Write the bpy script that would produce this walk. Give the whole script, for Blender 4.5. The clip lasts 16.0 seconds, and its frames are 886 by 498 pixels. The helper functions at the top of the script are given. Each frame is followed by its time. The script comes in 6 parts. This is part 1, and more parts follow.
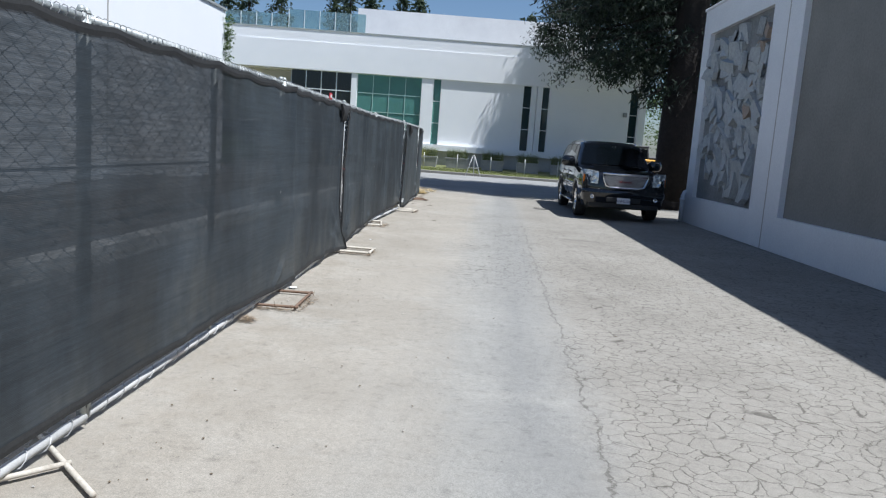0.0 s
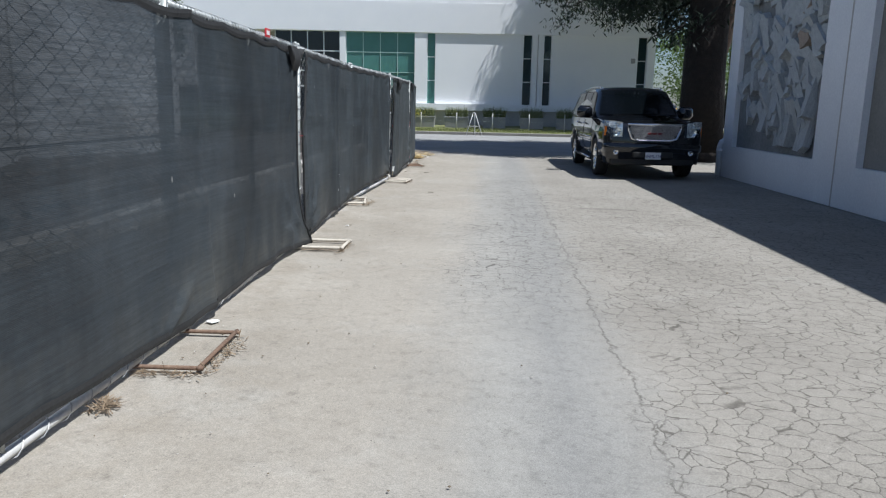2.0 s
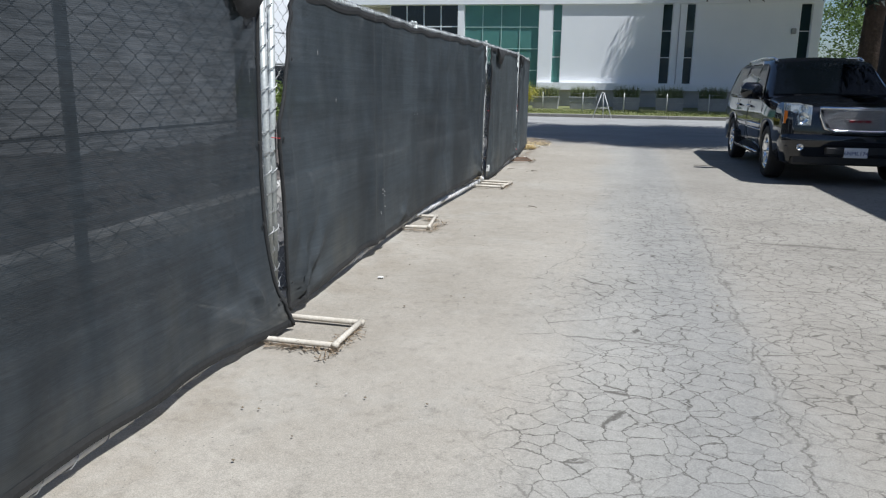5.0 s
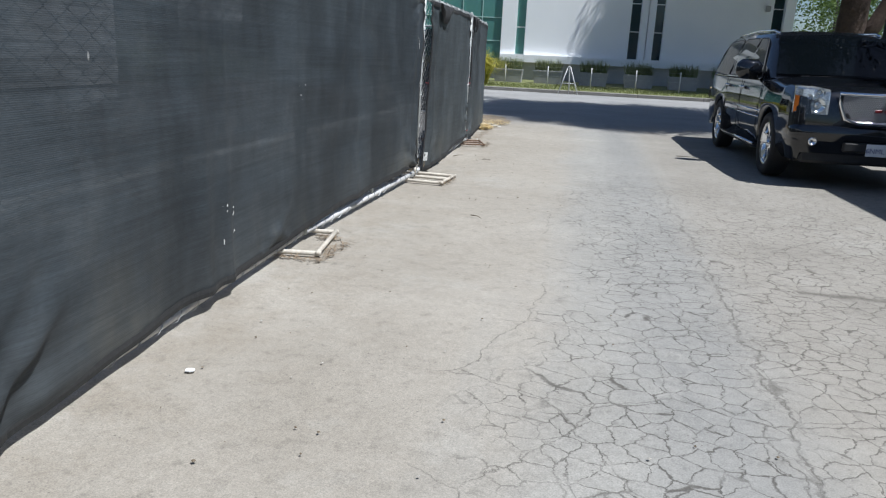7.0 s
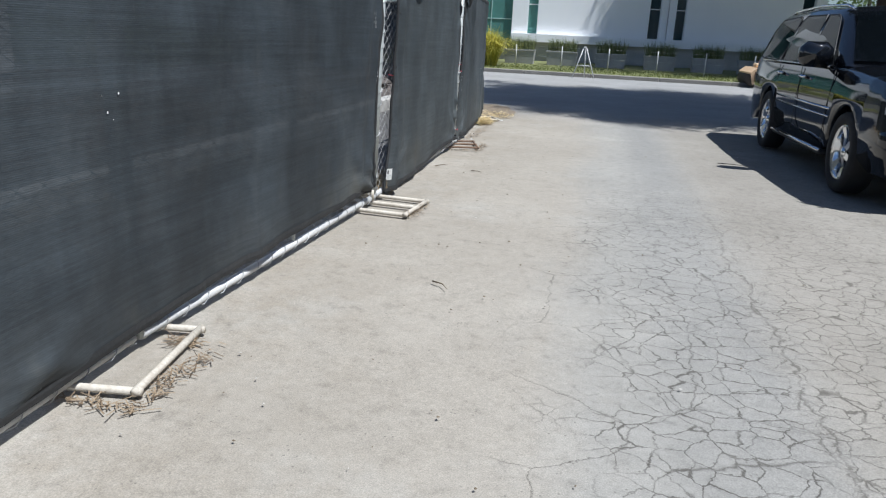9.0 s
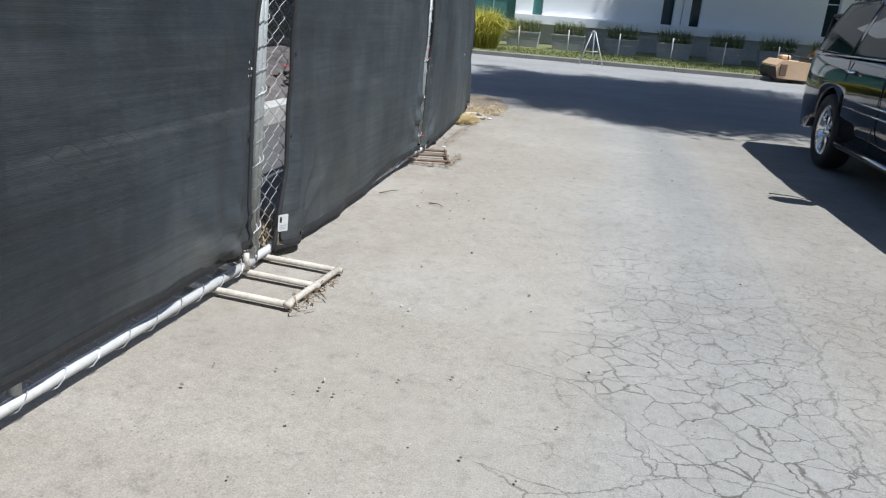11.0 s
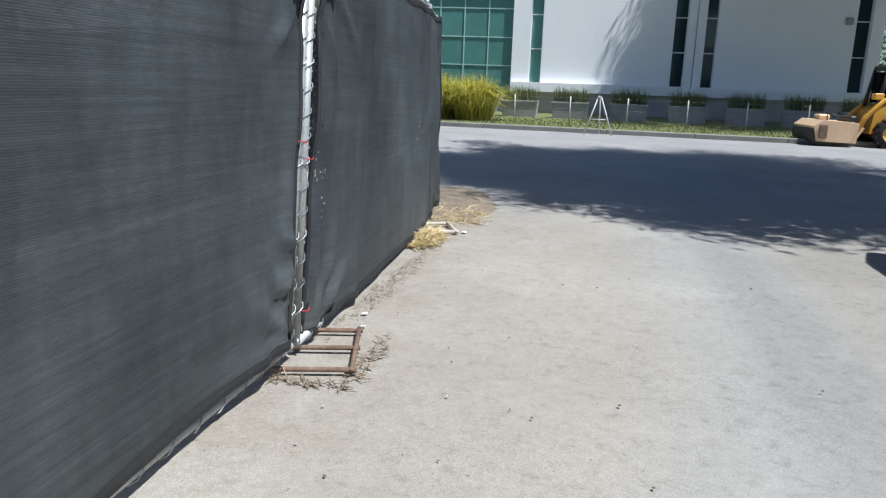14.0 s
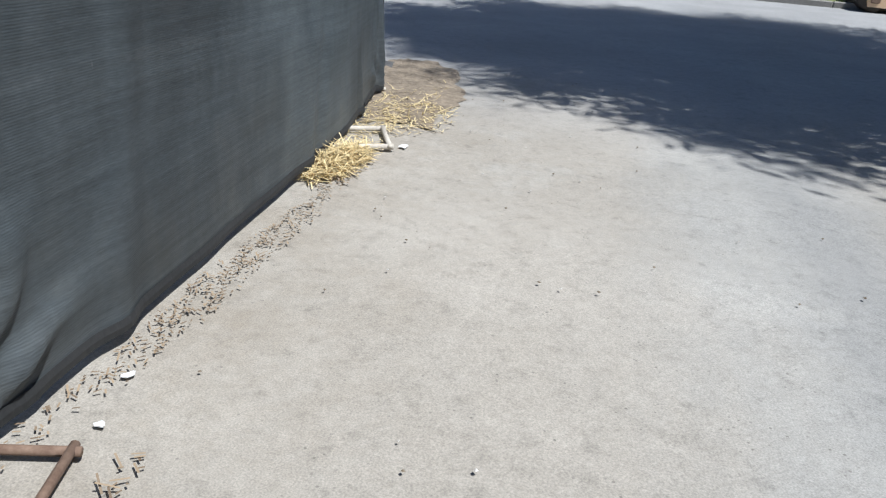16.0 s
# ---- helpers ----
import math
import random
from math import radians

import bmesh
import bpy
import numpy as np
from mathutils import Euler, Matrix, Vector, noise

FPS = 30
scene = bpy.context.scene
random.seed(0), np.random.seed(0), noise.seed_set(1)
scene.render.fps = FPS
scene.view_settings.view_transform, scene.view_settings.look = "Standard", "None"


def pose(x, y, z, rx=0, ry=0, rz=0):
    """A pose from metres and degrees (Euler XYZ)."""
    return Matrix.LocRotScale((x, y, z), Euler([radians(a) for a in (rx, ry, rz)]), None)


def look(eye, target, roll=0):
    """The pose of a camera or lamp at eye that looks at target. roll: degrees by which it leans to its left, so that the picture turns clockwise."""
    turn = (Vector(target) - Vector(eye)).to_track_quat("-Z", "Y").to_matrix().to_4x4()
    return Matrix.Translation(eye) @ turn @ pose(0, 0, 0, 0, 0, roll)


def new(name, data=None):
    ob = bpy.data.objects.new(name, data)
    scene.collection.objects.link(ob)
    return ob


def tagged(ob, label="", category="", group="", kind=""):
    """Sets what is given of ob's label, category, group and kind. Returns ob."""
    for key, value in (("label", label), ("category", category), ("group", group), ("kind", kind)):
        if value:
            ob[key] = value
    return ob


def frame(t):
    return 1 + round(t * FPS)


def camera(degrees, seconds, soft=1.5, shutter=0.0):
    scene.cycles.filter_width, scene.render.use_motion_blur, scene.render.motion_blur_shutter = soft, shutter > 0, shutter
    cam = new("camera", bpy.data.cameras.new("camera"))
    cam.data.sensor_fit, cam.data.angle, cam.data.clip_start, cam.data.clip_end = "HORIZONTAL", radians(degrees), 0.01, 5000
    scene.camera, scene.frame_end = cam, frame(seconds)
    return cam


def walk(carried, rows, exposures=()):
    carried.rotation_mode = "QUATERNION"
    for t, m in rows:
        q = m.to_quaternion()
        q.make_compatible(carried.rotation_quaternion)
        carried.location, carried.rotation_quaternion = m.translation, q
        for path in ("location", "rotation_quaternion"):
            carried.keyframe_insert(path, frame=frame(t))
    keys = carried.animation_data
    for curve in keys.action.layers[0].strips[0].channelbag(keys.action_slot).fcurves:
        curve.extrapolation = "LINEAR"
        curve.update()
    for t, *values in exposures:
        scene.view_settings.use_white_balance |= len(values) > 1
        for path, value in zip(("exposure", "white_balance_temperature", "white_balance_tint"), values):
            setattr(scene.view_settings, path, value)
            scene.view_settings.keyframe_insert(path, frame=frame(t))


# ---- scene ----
cam = camera(63.0, 16.0, 1.2)
PATH = [
    (0, (0.761, 2.168, 1.391), (0.641, 4.145, 1.11), 4.1),
    (0.5, (0.721, 2.827, 1.4), (0.587, 4.779, 0.981), 4.2),
    (1, (0.68, 3.36, 1.371), (0.572, 5.322, 0.998), 1.6),
    (1.5, (0.681, 3.957, 1.354), (0.537, 5.918, 0.987), 0.4),
    (2, (0.68, 4.484, 1.321), (0.551, 6.441, 0.933), 1.1),
    (2.5, (0.69, 4.999, 1.283), (0.517, 6.903, 0.694), 1.9),
    (3, (0.665, 5.567, 1.283), (0.215, 7.386, 0.584), 1.6),
    (3.5, (0.596, 6.225, 1.276), (0.196, 8.111, 0.745), 1.8),
    (4, (0.614, 6.769, 1.335), (0.197, 8.666, 0.859), 1.6),
    (4.2, (0.647, 6.981, 1.305), (0.225, 8.885, 0.863), 0.9),
    (6.3, (0.67, 9.003, 1.316), (0.12, 10.855, 0.801), 1.6),
    (6.5, (0.679, 9.261, 1.316), (0.093, 11.098, 0.783), 0.8),
    (7, (0.545, 9.887, 1.259), (0.192, 11.787, 0.74), 2.7),
    (7.5, (0.546, 10.437, 1.282), (0.271, 12.374, 0.866), 2.4),
    (8, (0.491, 10.983, 1.253), (0.19, 12.902, 0.781), 2.3),
    (8.5, (0.452, 11.492, 1.282), (0.113, 13.394, 0.764), 2.4),
    (8.7, (0.491, 11.687, 1.296), (0.117, 13.571, 0.738), 2.3),
    (10.8, (0.41, 13.971, 1.301), (0.044, 15.842, 0.695), 4.7),
    (11, (0.397, 14.218, 1.269), (0.018, 16.081, 0.647), 4.5),
    (11.5, (0.39, 14.706, 1.284), (0.044, 16.585, 0.694), 4.0),
    (12, (0.304, 15.316, 1.284), (-0.02, 17.251, 0.895), 2.6),
    (12.5, (0.253, 15.865, 1.343), (-0.191, 17.774, 0.945), 2.7),
    (13, (0.147, 16.472, 1.295), (-0.334, 18.37, 0.887), 2.5),
    (13.5, (0.149, 17.054, 1.264), (-0.377, 18.928, 0.804), 2.2),
    (14, (0.108, 17.663, 1.208), (-0.315, 19.567, 0.766), 2.0),
    (14.5, (0.101, 18.216, 1.196), (-0.348, 20.102, 0.7), 2.9),
    (15, (0.041, 18.748, 1.165), (-0.566, 20.58, 0.642), 2.4),
    (15.5, (0.052, 19.28, 1.126), (-0.479, 21.13, 0.58), 3.1),
    (16, (0.017, 19.787, 1.156), (-0.348, 21.573, 0.333), 4.5),
]
walk(cam, [(t, look(eye, target, roll)) for t, eye, target, roll in PATH], [(0.0, 0.29, 5880, 9), (3.0, 0.11, 6000, 9), (7.5, 0.2, 5930, 9), (12.0, 0.26, 5900, 9), (16.0, 0.33, 5880, 9)])

# ---------- world, sun, exposure ----------
SUN = Vector((0.45, -0.17, 1.0)).normalized()
world = bpy.data.worlds.new("sky")
scene.world = world
world.use_nodes = True
wn = world.node_tree
sky = wn.nodes.new("ShaderNodeTexSky")
sky.sky_type, sky.sun_disc = "NISHITA", False
sky.sun_elevation = math.asin(SUN.z)
sky.sun_rotation = math.atan2(SUN.x, SUN.y)
sky.air_density, sky.dust_density, sky.ozone_density = 1.0, 1.0, 4.0
wn.links.new(sky.outputs[0], wn.nodes["Background"].inputs[0])
wn.nodes["Background"].inputs[1].default_value = 0.078
sun = new("sun", bpy.data.lights.new("sun", "SUN"))
sun.data.energy, sun.data.angle, sun.data.color = 5.45, radians(0.55), (1.0, 0.975, 0.93)
sun.matrix_world = look(SUN * 60, (0, 0, 0))


# ---------- materials ----------
class Nodes:
    """A short way to write node materials."""

    def __init__(self, name, rough=0.6, metal=0.0, spec=0.5):
        self.m = bpy.data.materials.new(name)
        self.m.use_nodes = True
        self.t = self.m.node_tree
        self.p = self.t.nodes["Principled BSDF"]
        self.p.inputs["Roughness"].default_value = rough
        self.p.inputs["Metallic"].default_value = metal
        self.p.inputs["Specular IOR Level"].default_value = spec
        self.pos = self.n("ShaderNodeNewGeometry").outputs["Position"]
        self.loc = self.n("ShaderNodeTexCoord").outputs["Object"]

    def n(self, kind, **values):
        node = self.t.nodes.new(kind)
        for k, v in values.items():
            node.inputs[k].default_value = v
        return node

    def link(self, a, b):
        self.t.links.new(a, b)
        return self

    def noise(self, scale, detail=4.0, rough=0.6, vec=None, stretch=None):
        vec = vec or self.pos
        if stretch:
            mp = self.n("ShaderNodeMapping", Scale=stretch)
            self.link(vec, mp.inputs["Vector"])
            vec = mp.outputs[0]
        tex = self.n("ShaderNodeTexNoise", Scale=scale, Detail=detail, Roughness=rough)
        self.link(vec, tex.inputs["Vector"])
        return tex.outputs["Fac"]

    def ramp(self, fac, stops, smooth=False):
        r = self.n("ShaderNodeValToRGB")
        e = r.color_ramp.elements
        while len(e) < len(stops):
            e.new(0.5)
        for el, (at, c) in zip(e, stops):
            el.position = at
            el.color = (*c, 1) if isinstance(c, tuple) else (c, c, c, 1)
        if smooth:
            r.color_ramp.interpolation = "EASE"
        self.link(fac, r.inputs[0])
        return r.outputs[0]

    def mix(self, fac, a, b, kind="MIX"):
        x = self.t.nodes.new("ShaderNodeMix")
        x.data_type, x.blend_type = "RGBA", kind
        for sock, v in ((x.inputs["Factor"], fac), (x.inputs["A"], a), (x.inputs["B"], b)):
            if isinstance(v, bpy.types.NodeSocket):
                self.link(v, sock)
            elif isinstance(v, tuple):
                sock.default_value = (*v, 1)
            else:
                sock.default_value = v if sock.name == "Factor" or sock.type == "VALUE" else (v, v, v, 1)
        return x.outputs["Result"]

    def math(self, op, a, b=0.0, clamp=False):
        x = self.t.nodes.new("ShaderNodeMath")
        x.operation, x.use_clamp = op, clamp
        for sock, v in zip(x.inputs, (a, b)):
            if isinstance(v, bpy.types.NodeSocket):
                self.link(v, sock)
            else:
                sock.default_value = v
        return x.outputs[0]

    def color(self, c):
        if isinstance(c, tuple):
            self.p.inputs["Base Color"].default_value = (*c, 1)
        else:
            self.link(c, self.p.inputs["Base Color"])
        return self

    def rough(self, s):
        self.link(s, self.p.inputs["Roughness"])
        return self

    def bump(self, h, strength=0.3, dist=0.01):
        b = self.n("ShaderNodeBump", Strength=strength, Distance=dist)
        self.link(h, b.inputs["Height"])
        self.link(b.outputs[0], self.p.inputs["Normal"])
        return self

    def axis(self, i):
        s = self.n("ShaderNodeSeparateXYZ")
        self.link(self.pos, s.inputs[0])
        return s.outputs[i]


def surface(name, dark, light, rough=0.6, metal=0.0, grain=60.0, blotch=2.0, bump=0.15, dist=0.004, spec=0.5, local=True):
    """A plain material with fine grain and broad blotches between two colours."""
    k = Nodes(name, rough, metal, spec)
    v = k.loc if local else k.pos
    fine, broad = k.noise(grain, 3, 0.6, v), k.noise(blotch, 4, 0.6, v)
    fac = k.math("ADD", k.math("MULTIPLY", fine, 0.5), k.math("MULTIPLY", broad, 0.5))
    k.color(k.ramp(fac, [(0.32, dark), (0.68, light)]))
    if bump:
        k.bump(fine, bump, dist)
    return k.m


def make_ground():
    k = Nodes("old_asphalt", 0.92, 0, 0.2)
    x, y = k.axis(0), k.axis(1)
    wob = k.math("MULTIPLY", k.math("SUBTRACT", k.noise(0.4, 4), 0.5), 0.7)
    fray = k.math("MULTIPLY", k.math("SUBTRACT", k.noise(3.5, 5, 0.7), 0.5), 0.35)
    xw = k.math("ADD", x, k.math("ADD", wob, fray))
    broad = k.noise(0.7, 5, 0.65)
    fine = k.noise(38, 4, 0.7)
    grit = k.noise(190, 2, 0.6)
    # dusty tan by the fence, blue-grey wheel track in the middle, brown crazed paving to the east
    tan = k.ramp(broad, [(0.3, (0.285, 0.258, 0.217)), (0.7, (0.352, 0.322, 0.276))])
    grey = k.ramp(broad, [(0.3, (0.256, 0.246, 0.223)), (0.7, (0.322, 0.31, 0.283))])
    brown = k.ramp(broad, [(0.3, (0.236, 0.218, 0.189)), (0.7, (0.31, 0.288, 0.252))])
    streak = k.noise(2.2, 4, 0.65, None, (1.0, 0.1, 1.0))
    across = k.math("ADD", xw, k.math("MULTIPLY", k.math("SUBTRACT", streak, 0.5), 0.9))
    base = k.mix(k.ramp(across, [(0.0, 0.0), (0.85, 1.0)], True), tan, grey)
    edge = k.math("SUBTRACT", k.math("ADD", x, fray), 1.36)
    base = k.mix(k.ramp(k.math("ADD", k.math("MULTIPLY", edge, 1.6), 0.42), [(0.15, 0.0), (0.85, 1.0)]), base, brown)
    # darker worn strip on the west side of the seam
    strip = k.ramp(k.math("ABSOLUTE", k.math("ADD", edge, 0.24)), [(0.05, 0.55), (0.42, 0.0)], True)
    base = k.mix(k.math("MULTIPLY", strip, k.ramp(streak, [(0.3, 0.35), (0.65, 1.0)])), base, (0.196, 0.195, 0.19))
    # brown dirt washed out from under the fence
    dirt = k.math("MULTIPLY", k.ramp(k.math("ADD", k.math("MULTIPLY", xw, 0.7), 0.9), [(0.1, 0.75), (0.95, 0.0)]), k.ramp(k.noise(2.4, 6, 0.75), [(0.42, 0.0), (0.68, 1.0)]))
    base = k.mix(dirt, base, (0.245, 0.212, 0.168))
    # pale scuffed and dusted patches
    pale = k.ramp(k.noise(0.9, 5, 0.7), [(0.56, 0.0), (0.72, 0.55)])
    base = k.mix(pale, base, (0.365, 0.348, 0.312))
    # cross street beyond the lane's end
    street = k.ramp(k.math("MULTIPLY", k.math("SUBTRACT", k.math("ADD", y, wob), 24.0), 0.4), [(0.0, 0.0), (1.0, 1.0)])
    base = k.mix(k.math("MULTIPLY", street, 0.85), base, k.ramp(broad, [(0.3, (0.245, 0.244, 0.24)), (0.7, (0.31, 0.308, 0.302))]))
    spots = k.ramp(k.noise(11, 5, 0.75), [(0.28, 0.72), (0.45, 1.0), (0.75, 1.08)])
    base = k.mix(0.9, base, spots, "MULTIPLY")
    base = k.mix(0.32, base, k.ramp(fine, [(0.3, 0.7), (0.7, 1.2)]), "MULTIPLY")
    base = k.mix(0.5, base, k.ramp(grit, [(0.3, 0.55), (0.7, 1.34)]), "MULTIPLY")
    # dark aggregate pits
    pit = k.n("ShaderNodeTexVoronoi", Scale=34.0, Randomness=1.0)
    k.link(k.pos, pit.inputs["Vector"])
    pits = k.math("MULTIPLY", k.ramp(pit.outputs["Distance"], [(0.1, 1.0), (0.17, 0.0)]), k.ramp(k.noise(5, 3), [(0.48, 0.0), (0.62, 0.7)]))
    base = k.mix(pits, base, (0.12, 0.11, 0.095))
    # alligator cracks: small cells east of the seam, larger ones in the wheel track, stray lines beyond
    warp = k.n("ShaderNodeTexNoise", Scale=3.2, Detail=7.0, Roughness=0.68)
    k.link(k.pos, warp.inputs["Vector"])
    wv = k.n("ShaderNodeVectorMath")
    wv.operation = "MULTIPLY_ADD"
    k.link(warp.outputs["Color"], wv.inputs[0])
    wv.inputs[1].default_value = (0.2, 0.14, 0)
    k.link(k.pos, wv.inputs[2])
    cells = []
    for scale, width in ((9.0, 0.03), (8.2, 0.027), (1.5, 0.0045)):
        vo = k.n("ShaderNodeTexVoronoi", Scale=scale)
        vo.feature = "DISTANCE_TO_EDGE"
        k.link(wv.outputs[0], vo.inputs["Vector"])
        cells.append((k.ramp(vo.outputs["Distance"], [(0.0, 1.0), (width * 0.45, 0.85), (width, 0.0)]), vo.outputs["Distance"]))
    patchy = k.noise(0.75, 4, 0.6)
    south = k.ramp(k.math("MULTIPLY", k.math("SUBTRACT", 19.5, y), 0.3), [(0.0, 0.12), (1.0, 1.0)])
    zone_a = k.ramp(k.math("ADD", k.math("MULTIPLY", k.math("SUBTRACT", xw, 1.3), 1.1), k.math("MULTIPLY", k.math("SUBTRACT", patchy, 0.5), 1.6)), [(0.0, 0.15), (0.3, 0.85)])
    zone_b = k.ramp(k.math("ADD", k.math("MULTIPLY", k.math("SUBTRACT", xw, 0.3), 1.3), k.math("MULTIPLY", k.math("SUBTRACT", patchy, 0.5), 2.6)), [(0.1, 0.0), (0.45, 0.95)])
    zone_c = k.ramp(k.math("ADD", xw, k.math("MULTIPLY", k.math("SUBTRACT", patchy, 0.5), 1.4)), [(0.08, 0.0), (0.3, 0.8)])
    zone_b = k.math("MULTIPLY", zone_b, k.ramp(k.math("MULTIPLY", k.math("SUBTRACT", k.math("ADD", y, k.math("MULTIPLY", wob, 2.0)), 8.6), 0.6), [(0.0, 0.1), (1.0, 1.0)]))
    east = k.ramp(k.math("ADD", k.math("MULTIPLY", edge, 4.0), 0.5), [(0.3, 0.0), (0.7, 1.0)])
    a = k.math("MULTIPLY", cells[0][0], k.math("MULTIPLY", zone_a, east))
    b = k.math("MULTIPLY", cells[1][0], k.math("MULTIPLY", zone_b, k.math("SUBTRACT", 1.0, east)))
    north = k.ramp(k.math("MULTIPLY", k.math("SUBTRACT", y, 9.0), 0.5), [(0.0, 0.0), (1.0, 1.0)])
    c = k.math("MULTIPLY", cells[2][0], k.math("MULTIPLY", zone_c, north))
    seam_x = k.math("ADD", x, k.math("MULTIPLY", k.math("SUBTRACT", k.noise(1.6, 7, 0.75), 0.5), 0.36))
    seam = k.ramp(k.math("ABSOLUTE", k.math("SUBTRACT", seam_x, 1.4)), [(0.0, 0.75), (0.004, 0.55), (0.011, 0.0)])
    crack = k.math("MAXIMUM", k.math("MAXIMUM", a, b), k.math("MAXIMUM", c, seam))
    crack = k.math("MULTIPLY", crack, south)
    crack = k.math("MULTIPLY", crack, k.ramp(k.noise(7, 3), [(0.3, 0.3), (0.5, 1.0)]))
    base = k.mix(k.math("MULTIPLY", crack, 0.82), base, (0.055, 0.048, 0.04))
    k.color(base)
    dome = k.math("MULTIPLY", k.math("MINIMUM", cells[0][1], 0.16), k.math("MULTIPLY", zone_a, 2.2))
    h = k.math("ADD", k.math("MULTIPLY", fine, 0.4), k.math("MULTIPLY", grit, 0.3))
    h = k.math("SUBTRACT", k.math("ADD", h, dome), k.math("MULTIPLY", crack, 0.9))
    k.bump(h, 0.42, 0.01)
    return k.m


def make_screen(name, dark, light, see_low, see_high):
    """Knitted shade cloth: fine courses, dust, scuffs, and an open weave that lets some light through."""
    k = Nodes(name, 0.7, 0, 0.3)
    broad = k.noise(1.1, 5, 0.65)
    fine = k.noise(34, 3, 0.6, None, (1, 1, 7))
    c = k.ramp(k.math("ADD", k.math("MULTIPLY", broad, 0.6), k.math("MULTIPLY", fine, 0.4)), [(0.3, dark), (0.7, light)])
    dust = k.ramp(k.noise(2.6, 6, 0.75), [(0.5, 0.0), (0.8, 1.0)])
    c = k.mix(k.math("MULTIPLY", dust, 0.2), c, (0.13, 0.128, 0.12))
    low = k.ramp(k.math("ADD", k.axis(2), k.math("MULTIPLY", k.noise(2.2, 4), 0.5)), [(0.2, 1.0), (0.75, 0.0)])
    c = k.mix(k.math("MULTIPLY", low, 0.14), c, (0.17, 0.155, 0.13))
    # brown splash marks near the foot; long dark streaks paint in the shade of folds
    mark = k.ramp(k.noise(1.1, 5, 0.7, None, (1.0, 1.0, 0.8)), [(0.5, 0.0), (0.66, 1.0)])
    foot = k.ramp(k.math("ADD", k.axis(2), k.math("MULTIPLY", k.noise(1.7, 3), 0.6)), [(0.45, 1.0), (0.95, 0.0)])
    c = k.mix(k.math("MULTIPLY", k.math("MULTIPLY", mark, foot), 0.4), c, (0.12, 0.11, 0.085))
    fold_shade = k.ramp(k.noise(0.8, 5, 0.7, None, (1.0, 1.0, 0.4)), [(0.4, 0.52), (0.6, 1.14)])
    c = k.mix(0.8, c, fold_shade, "MULTIPLY")
    rows = k.noise(7, 5, 0.75, None, (0.2, 0.2, 8))
    c = k.mix(0.6, c, k.ramp(rows, [(0.3, 0.58), (0.7, 1.4)]), "MULTIPLY")
    # pale scuffs and specks, longer than wide
    sp = k.n("ShaderNodeTexVoronoi", Scale=4.0, Randomness=1.0)
    st = k.n("ShaderNodeMapping", Scale=(1.0, 1.0, 0.4))
    k.link(k.pos, st.inputs["Vector"])
    k.link(st.outputs[0], sp.inputs["Vector"])
    speck = k.math("MULTIPLY", k.ramp(sp.outputs["Distance"], [(0.018, 1.0), (0.032, 0.0)]), k.ramp(k.noise(2.0, 2), [(0.5, 0.0), (0.6, 0.6)]))
    c = k.mix(speck, c, (0.42, 0.42, 0.4))
    k.color(c)
    w = k.n("ShaderNodeTexWave", Scale=46.0, Distortion=1.2)
    w.bands_direction = "Z"
    k.link(k.pos, w.inputs["Vector"])
    k.bump(k.math("ADD", w.outputs["Fac"], k.math("MULTIPLY", fine, 0.9)), 0.17, 0.002)
    tr = k.n("ShaderNodeBsdfTransparent")
    mx = k.n("ShaderNodeMixShader")
    thin = k.ramp(k.noise(1.6, 4, 0.6), [(0.3, see_low), (0.65, see_high)])
    # stretched weave opens in uneven courses
    course = k.ramp(k.noise(16, 3, 0.6, None, (0.3, 0.3, 5)), [(0.35, 0.45), (0.65, 1.4)])
    k.link(k.math("MULTIPLY", thin, course), mx.inputs[0])
    k.link(k.p.outputs[0], mx.inputs[1])
    k.link(tr.outputs[0], mx.inputs[2])
    k.link(mx.outputs[0], k.t.nodes["Material Output"].inputs[0])
    return k.m


def make_glass(name, tint, rough=0.02, see=0.5, spec=0.6):
    k = Nodes(name, rough, 0, spec)
    k.color(k.ramp(k.noise(0.8, 3), [(0.3, tuple(a * 0.8 for a in tint)), (0.7, tint)]))
    tr = k.n("ShaderNodeBsdfTransparent")
    tr.inputs[0].default_value = (*[min(1, a * 2 + 0.25) for a in tint], 1)
    mx = k.n("ShaderNodeMixShader")
    mx.inputs[0].default_value = see
    k.link(k.p.outputs[0], mx.inputs[1])
    k.link(tr.outputs[0], mx.inputs[2])
    k.link(mx.outputs[0], k.t.nodes["Material Output"].inputs[0])
    return k.m


def make_leaf(name, dark, light, trans=0.25):
    k = Nodes(name, 0.6, 0, 0.3)
    rnd = k.n("ShaderNodeNewGeometry").outputs["Random Per Island"]
    k.color(k.ramp(rnd, [(0.0, dark), (1.0, light)]))
    tl = k.n("ShaderNodeBsdfTranslucent")
    k.link(k.ramp(rnd, [(0.0, dark), (1.0, light)]), tl.inputs[0])
    mx = k.n("ShaderNodeMixShader")
    mx.inputs[0].default_value = trans
    k.link(k.p.outputs[0], mx.inputs[1])
    k.link(tl.outputs[0], mx.inputs[2])
    k.link(mx.outputs[0], k.t.nodes["Material Output"].inputs[0])
    return k.m


